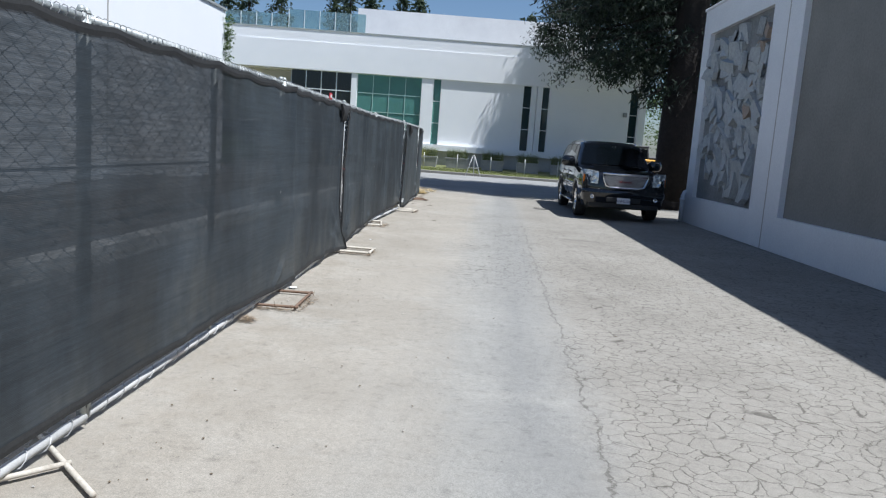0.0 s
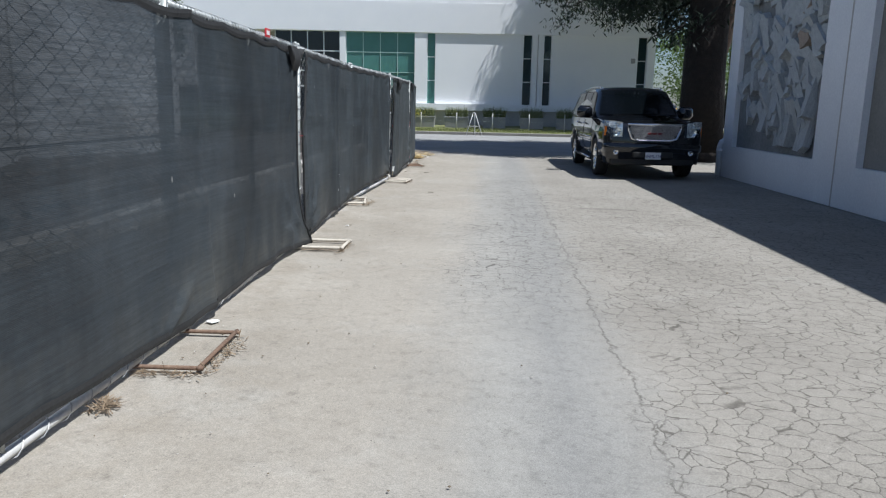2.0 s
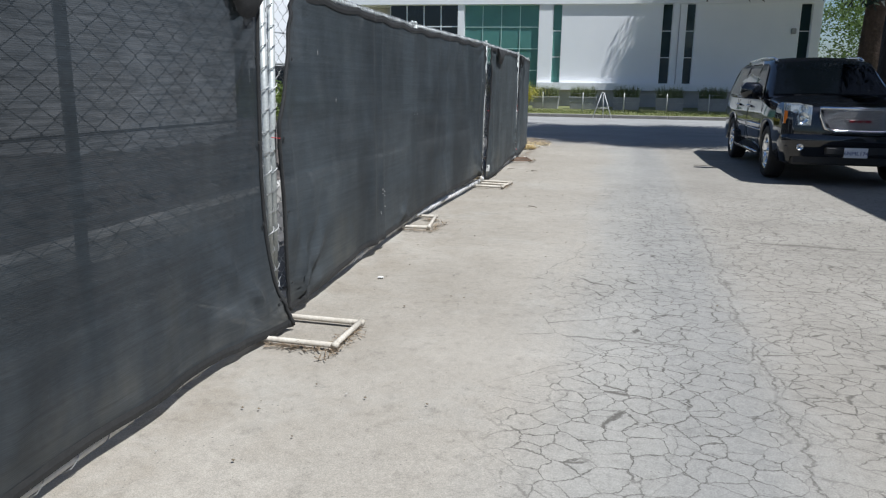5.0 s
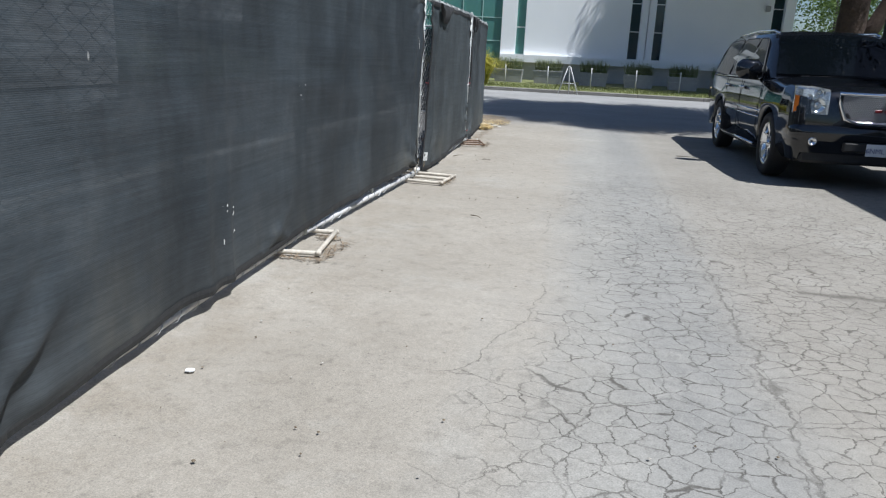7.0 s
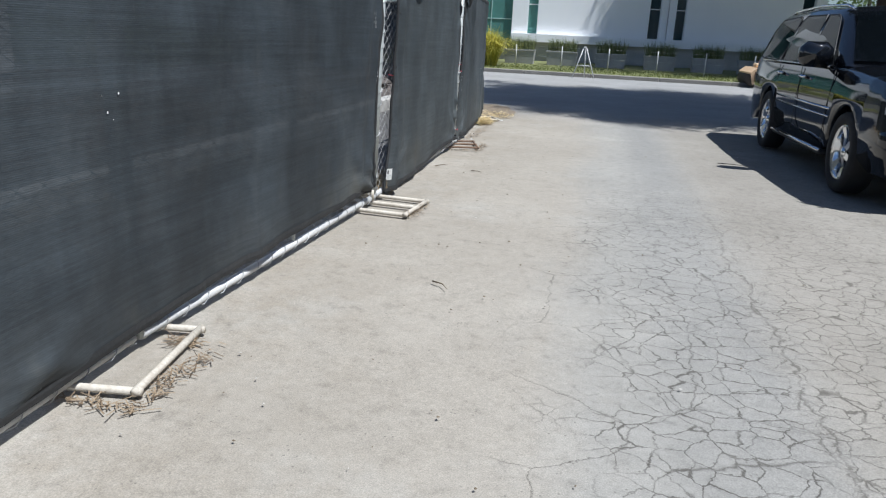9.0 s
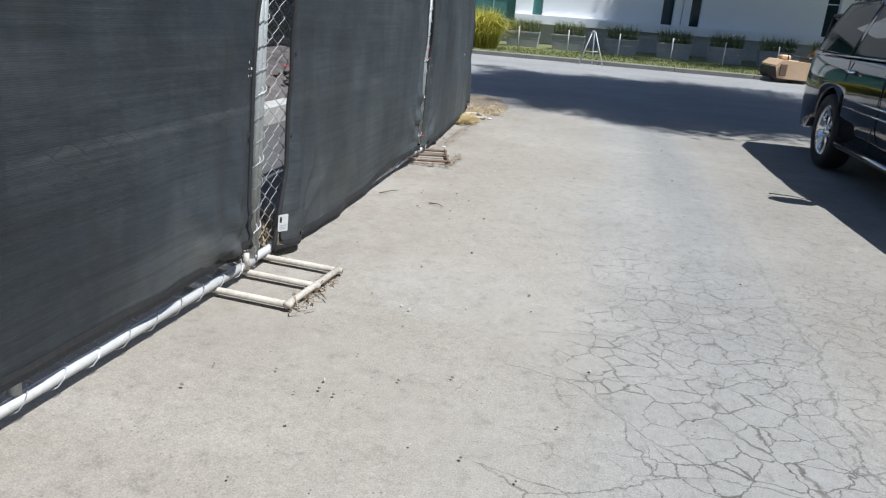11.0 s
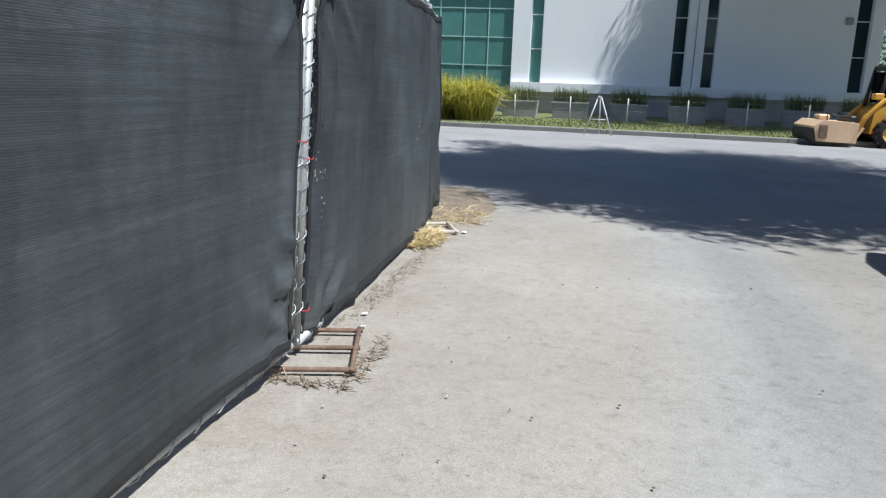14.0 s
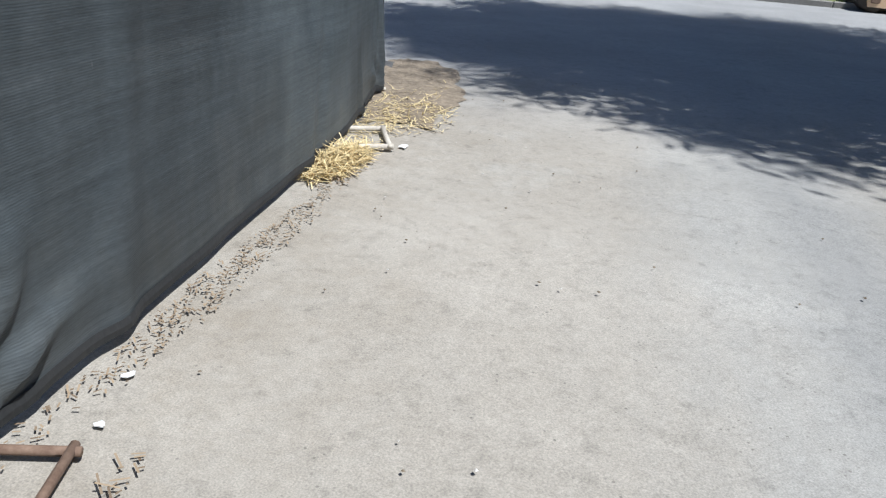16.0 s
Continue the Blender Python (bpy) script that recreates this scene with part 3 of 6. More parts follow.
def window_grid(parent, x0, x1, z0, z1, cols, rows, glass, y=0.12, bar=0.05, backing=None, bars=None):
    """A glazed opening with its frame, mullions and one pane a cell."""
    win = part("window", box((x0, y + 0.02, z0), (x0 + 0.04, y + 0.1, z1)), M_FRAME, parent)
    bm = bmesh.new()
    for i in range(1, cols + 1):
        x = x0 + (x1 - x0) * i / cols
        add_box(bm, (x - bar / 2, y, z0), (x + bar / 2, y + 0.09, z1))
    for j in range(rows + 1):
        z = z0 + (z1 - z0) * j / rows
        add_box(bm, (x0, y + 0.004, z - bar / 2), (x1, y + 0.086, z + bar / 2))
    part("frame", bm, bars or M_FRAME, win)
    for i in range(cols):
        for j in range(rows):
            a, b = x0 + (x1 - x0) * i / cols, x0 + (x1 - x0) * (i + 1) / cols
            c, d = z0 + (z1 - z0) * j / rows, z0 + (z1 - z0) * (j + 1) / rows
            part("pane", box((a + bar / 2, y + 0.04, c + bar / 2), (b - bar / 2, y + 0.05, d - bar / 2)), glass, win)
    if backing:
        part("blind", box((x0, y + 0.3, z0), (x1, y + 0.32, z1)), backing, win)
    return win


def build_main_building():
    h = thing("office_building", HOUSE, "long white stucco office building with slit windows and green glazing", "building")
    # fascia with a shallow step below the roof line
    bm = box((-30, -0.13, 5.58), (10.3, 0.4, 7.3))
    add_box(bm, (-30, -0.09, 7.3), (10.3, 0.4, 8.0))
    part("fascia", bm, M_WHITE, h)
    part("roof_edge", box((-30, -0.12, 8.0), (10.34, 0.45, 8.06)), M_GALV, h, "grey metal roof edge")
    part("roof", box((-30, 0.4, 7.7), (10.3, 16, 7.9)), M_KERB, h)
    bm = bmesh.new()
    for a, b in ((-2.95, 2.33), (4.03, 9.27)):
        add_box(bm, (a, 0.0, 1.45), (b, 0.35, 5.58))
    part("wall_panel", bm, M_WHITE, h)
    for a, b in ((-4.19, -3.45), (2.86, 3.18), (3.22, 3.56), (9.83, 10.3), (-8.65, -8.3)):
        part("pillar", box((a, -0.06, 1.1), (b, 0.35, 5.58)), M_WHITE, h)
    part("corner_wall", box((10.0, 0.35, 0), (10.3, 16, 7.7)), M_WHITE, h)
    part("sill_band", box((-4.19, -0.35, 1.08), (10.3, 0.35, 1.45)), M_WHITE, h)
    part("plinth", box((-30, -0.1, 0), (10.3, 0.35, 1.08)), M_KERB, h)
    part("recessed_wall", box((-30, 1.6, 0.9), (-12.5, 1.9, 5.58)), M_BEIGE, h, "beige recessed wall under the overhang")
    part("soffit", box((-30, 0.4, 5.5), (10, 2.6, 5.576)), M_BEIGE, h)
    # black sheet added behind the panes as room darkness
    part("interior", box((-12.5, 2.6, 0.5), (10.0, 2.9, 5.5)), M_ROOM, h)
    part("floor_slab", box((-30, 0.35, 0.4), (9.7, 2.6, 0.55)), M_KERB, h)
    for a, b in ((-3.45, -2.95), (2.33, 2.86), (3.56, 4.03), (9.27, 9.83)):
        win = window_grid(h, a, b, 1.45, 5.58, 1, 3, M_GREENGLASS if a < -3 else M_SLITGLASS, 0.14, 0.045, M_GREENBLIND if a < -3 else None)
    window_grid(h, -8.3, -4.19, 0.95, 5.55, 4, 4, M_GREENGLASS, 0.1, 0.042, M_GREENBLIND, M_MULLION)
    window_grid(h, -12.5, -8.65, 0.95, 5.58, 4, 4, M_DARKGLASS, 0.1, 0.06)
    # hanging lamps behind the dark glazing
    for i, (x, z) in enumerate(((-10.4, 4.95), (-10.0, 4.85), (-9.6, 4.6), (-9.2, 4.45))):
        lamp = part("pendant_lamp", tube("pendant_lamp", [(x, 1.2, z), (x, 1.2, z + 0.3)], 0.09, M_PAPER, 10), M_PAPER, h, "small pale pendant shade")
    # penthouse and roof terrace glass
    # greyer white than the facade: the penthouse's shade is put into its colour
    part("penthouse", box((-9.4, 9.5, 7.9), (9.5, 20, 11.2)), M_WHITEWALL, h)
    for x0, n, top in ((-17.2, 4, 9.15), (-13.1, 5, 9.5)):
        for i in range(n):
            part("glass_screen", box((x0 + i * 1.0 + 0.02, 1.9, 7.92), (x0 + i * 1.0 + 0.98, 1.93, top)), M_CLEARGLASS, h)
            part("glass_post", box((x0 + i * 1.0 - 0.02, 1.86, 7.9), (x0 + i * 1.0 + 0.018, 1.97, top)), M_FRAME, h)
    lamp = part("wall_lamp", box((8.85, -0.2, 4.05), (9.08, -0.002, 4.33), 0.03), M_PLANTER, h, "small grey wall lamp")


build_main_building()


def build_left_building():
    h = thing("side_building", pose(-5.5, 18.6, 0), "plain white rendered building close behind the fence", "building")
    # its long side faces the lane; the corner with the ivy stands at the origin
    part("long_wall", box((-9, -36, 0.7), (0, 0, 4.05)), M_WHITE, h)
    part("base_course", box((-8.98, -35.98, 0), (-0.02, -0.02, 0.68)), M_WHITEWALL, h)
    part("shadow_joint", box((-8.96, -35.96, 0.66), (-0.03, -0.03, 0.72)), M_GREYPANEL, h, "dark horizontal joint near the base")
    part("roof_edge", box((-9.02, -36.02, 4.05), (0.03, 0.03, 4.1)), M_GALV, h, "thin grey metal roof edge")
    part("seam", box((0.0, -5.02, 0.72), (0.004, -4.98, 4.05)), M_KERB, h, "grey sealed wall joint")
    rnd = random.Random(8)
    pts = [(0.03 + rnd.uniform(-0.04, 0.07), 0.02 + rnd.uniform(-0.08, 0.1), rnd.uniform(2.2, 3.95)) for _ in range(110)]
    v, f = leaf_cloud(rnd, pts, 8, 0.05, 0.06)
    ivy = tagged(new("ivy", mesh_of("ivy", v, f, M_LEAF)), "thin green ivy hanging down a wall corner", "plant")
    ivy.matrix_basis = pose(-5.5, 18.6, 0)


build_left_building()


def build_yard_building():
    h = thing("yard_building", pose(-11.9, 35.3, 0), "low white building with green windows beyond the yard fence", "building")
    part("upper_wall", box((-10, -13, 3.1), (0, 0, 4.4)), M_WHITE, h)
    part("band", box((-9.8, -12.6, 2.35), (0.12, -4.6, 2.62)), M_WHITE, h)
    part("base_wall", box((-9.9, -13, 0), (-0.1, -0.1, 1.2)), M_WHITE, h)
    # black block added behind the windows as room darkness
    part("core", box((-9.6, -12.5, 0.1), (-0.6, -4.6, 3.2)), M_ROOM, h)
    part("blind_wall", box((-9.7, -4.6, 1.2), (-0.02, -0.02, 3.1)), M_WHITE, h, "plain white end bay")
    for i in range(1, 4):
        y = -i * 4.0
        part("column", box((-0.35, y - 0.62, 0), (0.1, y, 3.1)), M_WHITE, h)
        if i < 3:
            win = part("window", box((-0.3, y - 4.0, 2.62), (-0.22, y - 0.62, 3.1)), M_DARKGLASS, h)
            for j in range(3):
                a = y - 4.0 + j * 1.12
                part("pane", box((-0.3, a + 0.03, 1.2), (-0.27, a + 1.09, 2.35)), M_GREENGLASS, win)
                part("mullion", box((-0.33, a - 0.03, 1.2), (-0.24, a + 0.028, 2.35)), M_FRAME, win)


build_yard_building()


# ---------- temporary fence ----------
def chain_link(length, z0, z1):
    """Interwoven zigzag wires of a 55 mm mesh."""
    pitch, verts, faces = 0.063, [], []
    n = int(length / pitch)
    rows = int((z1 - z0) / 0.042)
    r = 0.0016
    for i in range(n):
        prev = None
        for j in range(rows + 1):
            y = (i + (0.5 if (i + j) % 2 else -0.5)) * pitch + pitch / 2
            x = 0.004 if (i + j) % 2 else -0.004
            z = z0 + j * (z1 - z0) / rows
            o = len(verts)
            verts += [(x + r, y, z), (x, y, z + r * 1.4), (x - r, y, z), (x, y, z - r * 1.4)]
            if prev is not None:
                for s in range(4):
                    q = (s + 1) % 4
                    faces.append((prev + s, prev + q, o + q, o + s))
            prev = o
    return verts, faces


def coil(length, z, x=0.0, turns=None):
    """Wire ties that spiral round the top rail."""
    pts = []
    turns = turns or int(length / 0.085)
    for i in range(turns * 8):
        w = 2 * math.pi * i / 8
        pts.append((x + math.cos(w) * 0.027, length * i / (turns * 8), z + math.sin(w) * 0.03))
    return tube_data(pts, 0.0025, 3)


FENCE_H = 1.82
JOINTS = [(-0.95, -0.87), (-0.98, 2.18), (-1.02, 5.24), (-1.06, 8.3), (-1.15, 11.21), (-1.27, 14.4), (-1.17, 17.29), (-1.2, 20.51), (-1.4, 23.58), (-1.62, 24.85)]
# how far the tops of the posts before and after each joint lean along the fence
LEANS = [(0, 0), (0, 0), (0, 0), (0, 0), (0.03, 0.11), (0, 0), (0.18, 0.19), (0.26, 0.28), (0, 0), (0, 0)]


def build_fence_panel(length, chain, lean=(0, 0)):
    p = thing("chain_link_fence", pose(0, 0, 0), "galvanised chain-link temporary fence panel on the asphalt", "fence panel", "temporary fence panels")
    half = (lean[0] + lean[1]) / 2
    rails = {"top_rail": [(0, 0.02 + lean[0], FENCE_H), (0, length - 0.02 + lean[1], FENCE_H)], "bottom_rail": [(0.008, 0.02, 0.052), (0.008, length - 0.02, 0.052)], "mid_post": [(0, length / 2, 0.076), (0, length / 2 + half, FENCE_H - 0.022)]}
    for name, pts in rails.items():
        part(name, tube(name, pts, 0.021, M_STEELBAR if name == "bottom_rail" else M_GALV, 10), M_GALV, p)
    for y, l in ((0.029, lean[0]), (length - 0.029, lean[1])):
        part("end_post", tube("end_post", [(0, y, 0.03), (0, y + l, FENCE_H + 0.03)], 0.021, M_GALV, 10), M_GALV, p)
        part("post_cap", tube("post_cap", [(0, y + l, FENCE_H + 0.024), (0, y + l, FENCE_H + 0.05)], 0.023, M_GALV, 10, False, 0.012), M_GALV, p)
        v, f = coil(FENCE_H - 0.2, 0.0, 0.0, 15)
        v = [Vector((a.x, y + a.z + l * (a.y + 0.1) / FENCE_H, a.y + 0.1)) for a in v]
        part("lacing_wire", mesh_of("lacing_wire", v, f, M_WIRE), M_WIRE, p)
    part("chain_link", chain, M_WIRE, p)
    v, f = coil(length, FENCE_H, 0.0, int(length / 0.055))
    part("tie_wire", mesh_of("tie_wire", [Vector((a.x, a.y + half, a.z)) for a in v], f, M_WIRE), M_WIRE, p)
    v, f = coil(length, 0.052, 0.008, int(length / 0.16))
    part("tie_wire", mesh_of("tie_wire", v, f, M_WIRE), M_WIRE, p)
    return p


def place_between(a, b, back=0.0):
    d = Vector((b[0] - a[0], b[1] - a[1], 0))
    return pose(a[0] - back, a[1], 0, 0, 0, math.degrees(math.atan2(-d.x, d.y)))


def build_fence():
    chains = {}
    runs = list(zip(JOINTS, JOINTS[1:], LEANS, LEANS[1:]))
    for i, (a, b, la, lb) in enumerate(runs):
        length = math.hypot(b[0] - a[0], b[1] - a[1]) - 0.004
        key = round(length, 1)
        if key not in chains:
            v, f = chain_link(length - 0.03, 0.08, FENCE_H)
            chains[key] = mesh_of("chain_link", v, f, M_WIRE)
        mesh = chains[key]
        if la[1] or lb[0]:
            # wire cloth racked with its leaning posts
            mesh = mesh.copy()
            for v in mesh.vertices:
                v.co.y += (la[1] + (lb[0] - la[1]) * v.co.y / length) * v.co.z / FENCE_H
        p = build_fence_panel(length, mesh, (la[1], lb[0]))
        p.matrix_basis = place_between(a, b, 0.012 if i % 2 == 0 else 0.0)
    # the fence turns away from the lane at its end
    for i in range(3):
        a = (-1.7 - i * 2.8, 24.95 + i * 1.05)
        b = (a[0] - 2.8, a[1] + 1.05)
        v, f = chain_link(2.95, 0.08, FENCE_H) if i == 0 else (v, f)
        p = build_fence_panel(2.97, mesh_of("chain_link", v, f, M_WIRE))
        p.matrix_basis = place_between(a, b)


build_fence()


def along(y):
    """x of the fence line at y."""
    for (ax, ay), (bx, by) in zip(JOINTS, JOINTS[1:]):
        if ay <= y <= by:
            return ax + (bx - ax) * (y - ay) / (by - ay)
    return JOINTS[-1][0]


CLOTH = []   # points of the hung cloth, for what clings to it


def piecewise(table, v):
    """Straight-line interpolation in a rising table of pairs."""
    if v <= table[0][0]:
        return table[0][1]
    for (a, p), (b, q) in zip(table, table[1:]):
        if v <= b:
            return p + (q - p) * (v - a) / (b - a)
    return table[-1][1]


def build_screen(y0, y1, seed, left=None, right=None, hem=((0, 0.11),), mat=M_SCREEN, flaps=(), tuck=(0, 0), pinches=(), kick=0.0):
    """A dark windscreen sheet hung on the lane side of the fence, with folds at its ends."""
    rnd = random.Random(seed)
    t = thing("privacy_screen", pose(0, 0, 0), "dusty dark grey-green mesh privacy screen tied to a fence", "privacy screen", "fence screens")
    nu, nv = max(12, int((y1 - y0) / 0.032)), 56
    folds = [(rnd.uniform(y0, y1), rnd.uniform(0.05, 0.2), rnd.uniform(-0.03, 0.035), rnd.uniform(-0.5, 0.5)) for _ in range(int((y1 - y0) * 2.2))]
    verts, faces = [], []
    for j in range(nv + 1):
        g = j / nv
        for i in range(nu + 1):
            h = i / nu
            y = y0 + (y1 - y0) * h
            if left:
                y += (piecewise(left, g * FENCE_H) - y0) * max(0.0, 1 - (y - y0) / 1.1) ** 2
            if right:
                y += (piecewise(right, g * FENCE_H) - y1) * max(0.0, 1 - (y1 - y) / 1.1) ** 2
            sag = 0.022 * abs(math.sin((y - y0) * math.pi / 0.62)) + 0.012
            low = piecewise(hem, y) + 0.012 * noise.noise((y * 1.3, seed, 0))
            z = low + (FENCE_H - sag - low) * g
            x = along(y) + 0.034
            belly = math.sin(math.pi * g)
            x += belly * 0.014 * noise.noise((y * 0.9, g * 2, seed)) + 0.008 * noise.noise((y * 4, g * 5, seed))
            # long shallow creases that run with the cloth
            x += belly * 0.012 * noise.noise((y * 0.55, g * 9 + 0.25 * y, seed + 3))
            for fy, fw, fa, fl in folds:
                d = (y - fy - fl * (g - 0.5)) / fw
                if abs(d) < 3:
                    x += fa * math.exp(-d * d) * (0.35 + 0.65 * abs(2 * g - 1))
            e = min(h, 1 - h) * (y1 - y0)
            if e < 0.5:
                x += 0.024 * math.sin(e * 26 + g * 5 + seed) * (1 - e / 0.5) * (1.15 - g)
            # folds that fan out of the tied corners
            for cy, cg, reach in ((y0, 0.0, 0.75), (y1, 0.0, 0.6), (y1, 1.0, 0.5), (y0, 1.0, 0.4)):
                dy, dz = abs(y - cy), abs(g - cg) * 1.7
                r = math.hypot(dy, dz)
                if 0.03 < r < reach * 2:
                    a = math.atan2(dz, dy)
                    x += 0.065 * r * math.exp(-r * r / (reach * reach) * 2.2) * math.sin(a * 13 + seed * 2 + noise.noise((r * 3, a * 2, seed)))
            if g < 0.15:
                x += (0.15 - g) * 0.035 * (0.35 + 0.65 * noise.noise((y * 1.4, seed, 4)) ** 2 * 2)
            # sharp creases: where one starts, its angle, length, width and depth
            for py, pz, pa, pl, pw, pd in pinches:
                ca, sa = math.cos(radians(pa)), math.sin(radians(pa))
                u, v = (y - py) * ca + (z - pz) * sa, -(y - py) * sa + (z - pz) * ca
                if 0 < u < pl and abs(v) < 3 * pw:
                    x += 0.5 * pd * math.exp(-(v / (pw * (0.4 + u / pl))) ** 2) * math.sin(math.pi * min(1.0, (u / pl) ** 0.6))
            # ends that are tucked behind the posts
            back = tuck[0] * max(0.0, 1 - (y - y0) / 0.3) + tuck[1] * max(0.0, 1 - (y1 - y) / 0.3)
            x = max(x, along(y) + 0.031) - min(1.0, back / 0.06) * 0.06
            x += kick * math.exp(-((y1 + 0.07 - y) / 0.45) ** 2) * max(0.0, 1 - g * 3.2) ** 1.5
            verts.append((x, y, z))
    w = nu + 1
    for j in range(nv):
        for i in range(nu):
            faces.append((j * w + i, j * w + i + 1, (j + 1) * w + i + 1, (j + 1) * w + i))
    CLOTH.extend(verts)
    part("mesh_sheet", mesh_of("mesh_sheet", verts, faces, mat, True), mat, t)
    for name, row in (("top_hem", nv), ("bottom_hem", 0)):
        pts = [Vector(verts[row * w + i]) + Vector((0.004, 0, -0.014 if row else 0.012)) for i in range(nu + 1)]
        vv, ff = [], []
        for q in pts:
            o = len(vv)
            vv += [q + Vector((0, 0, -0.022)), q + Vector((0.003, 0, 0)), q + Vector((0, 0, 0.022)), q + Vector((-0.006, 0, 0))]
            if o:
                ff += [(o - 4 + s, o - 4 + (s + 1) % 4, o + (s + 1) % 4, o + s) for s in range(4)]
        part(name, mesh_of(name, vv, ff, M_HEM), M_HEM, t)
    for name, col in (("side_hem", 0), ("side_hem", nu)):
        pts = [Vector(verts[j * w + col]) + Vector((0.003, 0, 0)) for j in range(nv + 1)]
        part(name, tube(name, pts, 0.012, M_HEM, 5), M_HEM, t)
        for j in (5, 18, 31, 44):
            q = Vector(verts[j * w + col]) + Vector((0.012, 0.03 if col == 0 else -0.03, 0))
            vv, ff = lathe([(0.0, 0.004), (0.003, 0.005), (0.003, 0.009), (0.0, 0.01)], 8)
            part("eyelet", mesh_of("eyelet", [q + Vector(a) for a in vv], ff, M_HEM), M_HEM, t)
    # loose tops that have slipped off their ties and fold forward; black paints their shade
    for cy, half, deep in flaps:
        vv, ff = [], []
        for j in range(7):
            for i in range(15):
                u = -1 + 2 * i / 14
                d = deep * math.sqrt(max(0.0, 1 - u * u)) * j / 6
                vv.append((along(cy) + 0.062 + 0.03 * math.sin(math.pi * j / 6) + 0.01 * math.sin(u * 7), cy + half * u, FENCE_H - 0.02 - d))
        for j in range(6):
            for i in range(14):
                ff.append((j * 15 + i, j * 15 + i + 1, j * 15 + i + 16, j * 15 + i + 15))
        part("loose_flap", mesh_of("loose_flap", vv, ff, M_HEM, True), M_HEM, t, "loose fold of the screen's top edge, blackened for its shade")
    return t


build_screen(-0.8, 2.9, 1, hem=((0, 0.14),))
build_screen(2.95, 11.09, 2, right=((0, 11.16), (0.27, 11.09), (0.84, 11.05), (1.44, 11.07), (1.82, 11.1)), hem=((7.0, 0.135), (7.7, 0.1), (8.4, 0.062), (9.8, 0.08), (10.4, 0.075), (10.9, 0.035), (11.16, 0.02)), flaps=((10.93, 0.2, 0.2),), kick=0.08, pinches=((11.1, 0.1, 140, 0.9, 0.06, 0.05), (11.05, 0.12, 165, 0.7, 0.04, 0.05), (10.95, 0.05, 120, 0.6, 0.04, -0.03), (8.05, 0.1, 25, 0.55, 0.05, 0.05), (11.0, 1.6, 235, 0.8, 0.05, 0.04), (10.9, 1.7, 215, 0.6, 0.04, 0.035), (9.3, 0.15, 70, 0.5, 0.07, 0.03)))
build_screen(11.4, 17.3, 3, mat=M_SCREENDENSE, tuck=(0, 0.022), left=((0, 11.33), (0.65, 11.32), (0.95, 11.29), (1.09, 11.29), (1.47, 11.43), (1.82, 11.5)), right=((0, 17.2), (1.05, 17.3), (1.55, 17.37), (1.82, 17.4)), hem=((11.4, 0.045), (11.9, 0.055), (12.7, 0.1), (13.2, 0.085), (14.4, 0.09), (15.2, 0.135), (17.0, 0.145)), pinches=((11.36, 0.06, 50, 0.8, 0.035, 0.05), (11.38, 0.05, 33, 0.7, 0.03, 0.045), (11.4, 0.08, 66, 0.7, 0.04, -0.03), (17.05, 0.12, 130, 0.5, 0.05, 0.05), (17.1, 0.15, 160, 0.4, 0.03, 0.04), (13.6, 0.1, 20, 0.6, 0.05, 0.04), (14.1, 0.1, 165, 0.5, 0.04, 0.04)))
build_screen(17.62, 20.5, 4, left=((0, 17.45), (0.2, 17.52), (0.41, 17.6), (1.12, 17.64), (1.59, 17.68), (1.82, 17.72)), right=((0, 20.43), (0.3, 20.5), (0.51, 20.52), (1.17, 20.61), (1.82, 20.7)), hem=((17.5, 0.05), (18.9, 0.045), (19.3, 0.09), (20.3, 0.12)), mat=M_SCREENPALE, flaps=((18.36, 0.32, 0.2), (20.58, 0.07, 0.16)), tuck=(0, 0.026), pinches=((20.5, 0.42, 200, 0.3, 0.04, 0.06), (20.5, 0.5, 150, 0.3, 0.04, 0.05), (20.48, 0.34, 185, 0.35, 0.035, -0.04), (20.5, 0.2, 215, 0.4, 0.05, 0.05), (17.6, 0.1, 40, 0.6, 0.04, 0.04), (20.6, 1.5, 210, 0.6, 0.04, 0.04)))
build_screen(20.64, 24.84, 5, left=((0, 20.6), (0.44, 20.69), (0.67, 20.7), (1.18, 20.78), (1.82, 20.86)), hem=((20.6, 0.045),), mat=M_SCREENPALE, flaps=((20.95, 0.08, 0.2),), tuck=(0.026, 0), pinches=((20.7, 0.08, 45, 0.5, 0.03, 0.05), (20.75, 0.06, 25, 0.5, 0.03, 0.04), (20.8, 1.6, 300, 0.6, 0.05, 0.05), (20.95, 1.65, 330, 0.7, 0.05, 0.04), (21.6, 1.7, 285, 0.5, 0.05, 0.03)))


def build_far_screen():
    t = thing("privacy_screen", place_between((-1.68, 24.97), (-9.9, 28.05)), "dark mesh privacy screen on the returning fence", "privacy screen", "fence screens")
    verts, faces = [], []
    for i in range(60):
        for j in range(8):
            verts.append((0.04 + 0.02 * noise.noise((i * 0.3, j * 0.4, 9)), i * 0.145, 0.06 + j * (FENCE_H - 0.1) / 7))
    for i in range(59):
        for j in range(7):
            a = i * 8 + j
            faces.append((a, a + 8, a + 9, a + 1))
    part("mesh_sheet", mesh_of("mesh_sheet", verts, faces, M_SCREEN, True), M_SCREEN, t)


build_far_screen()


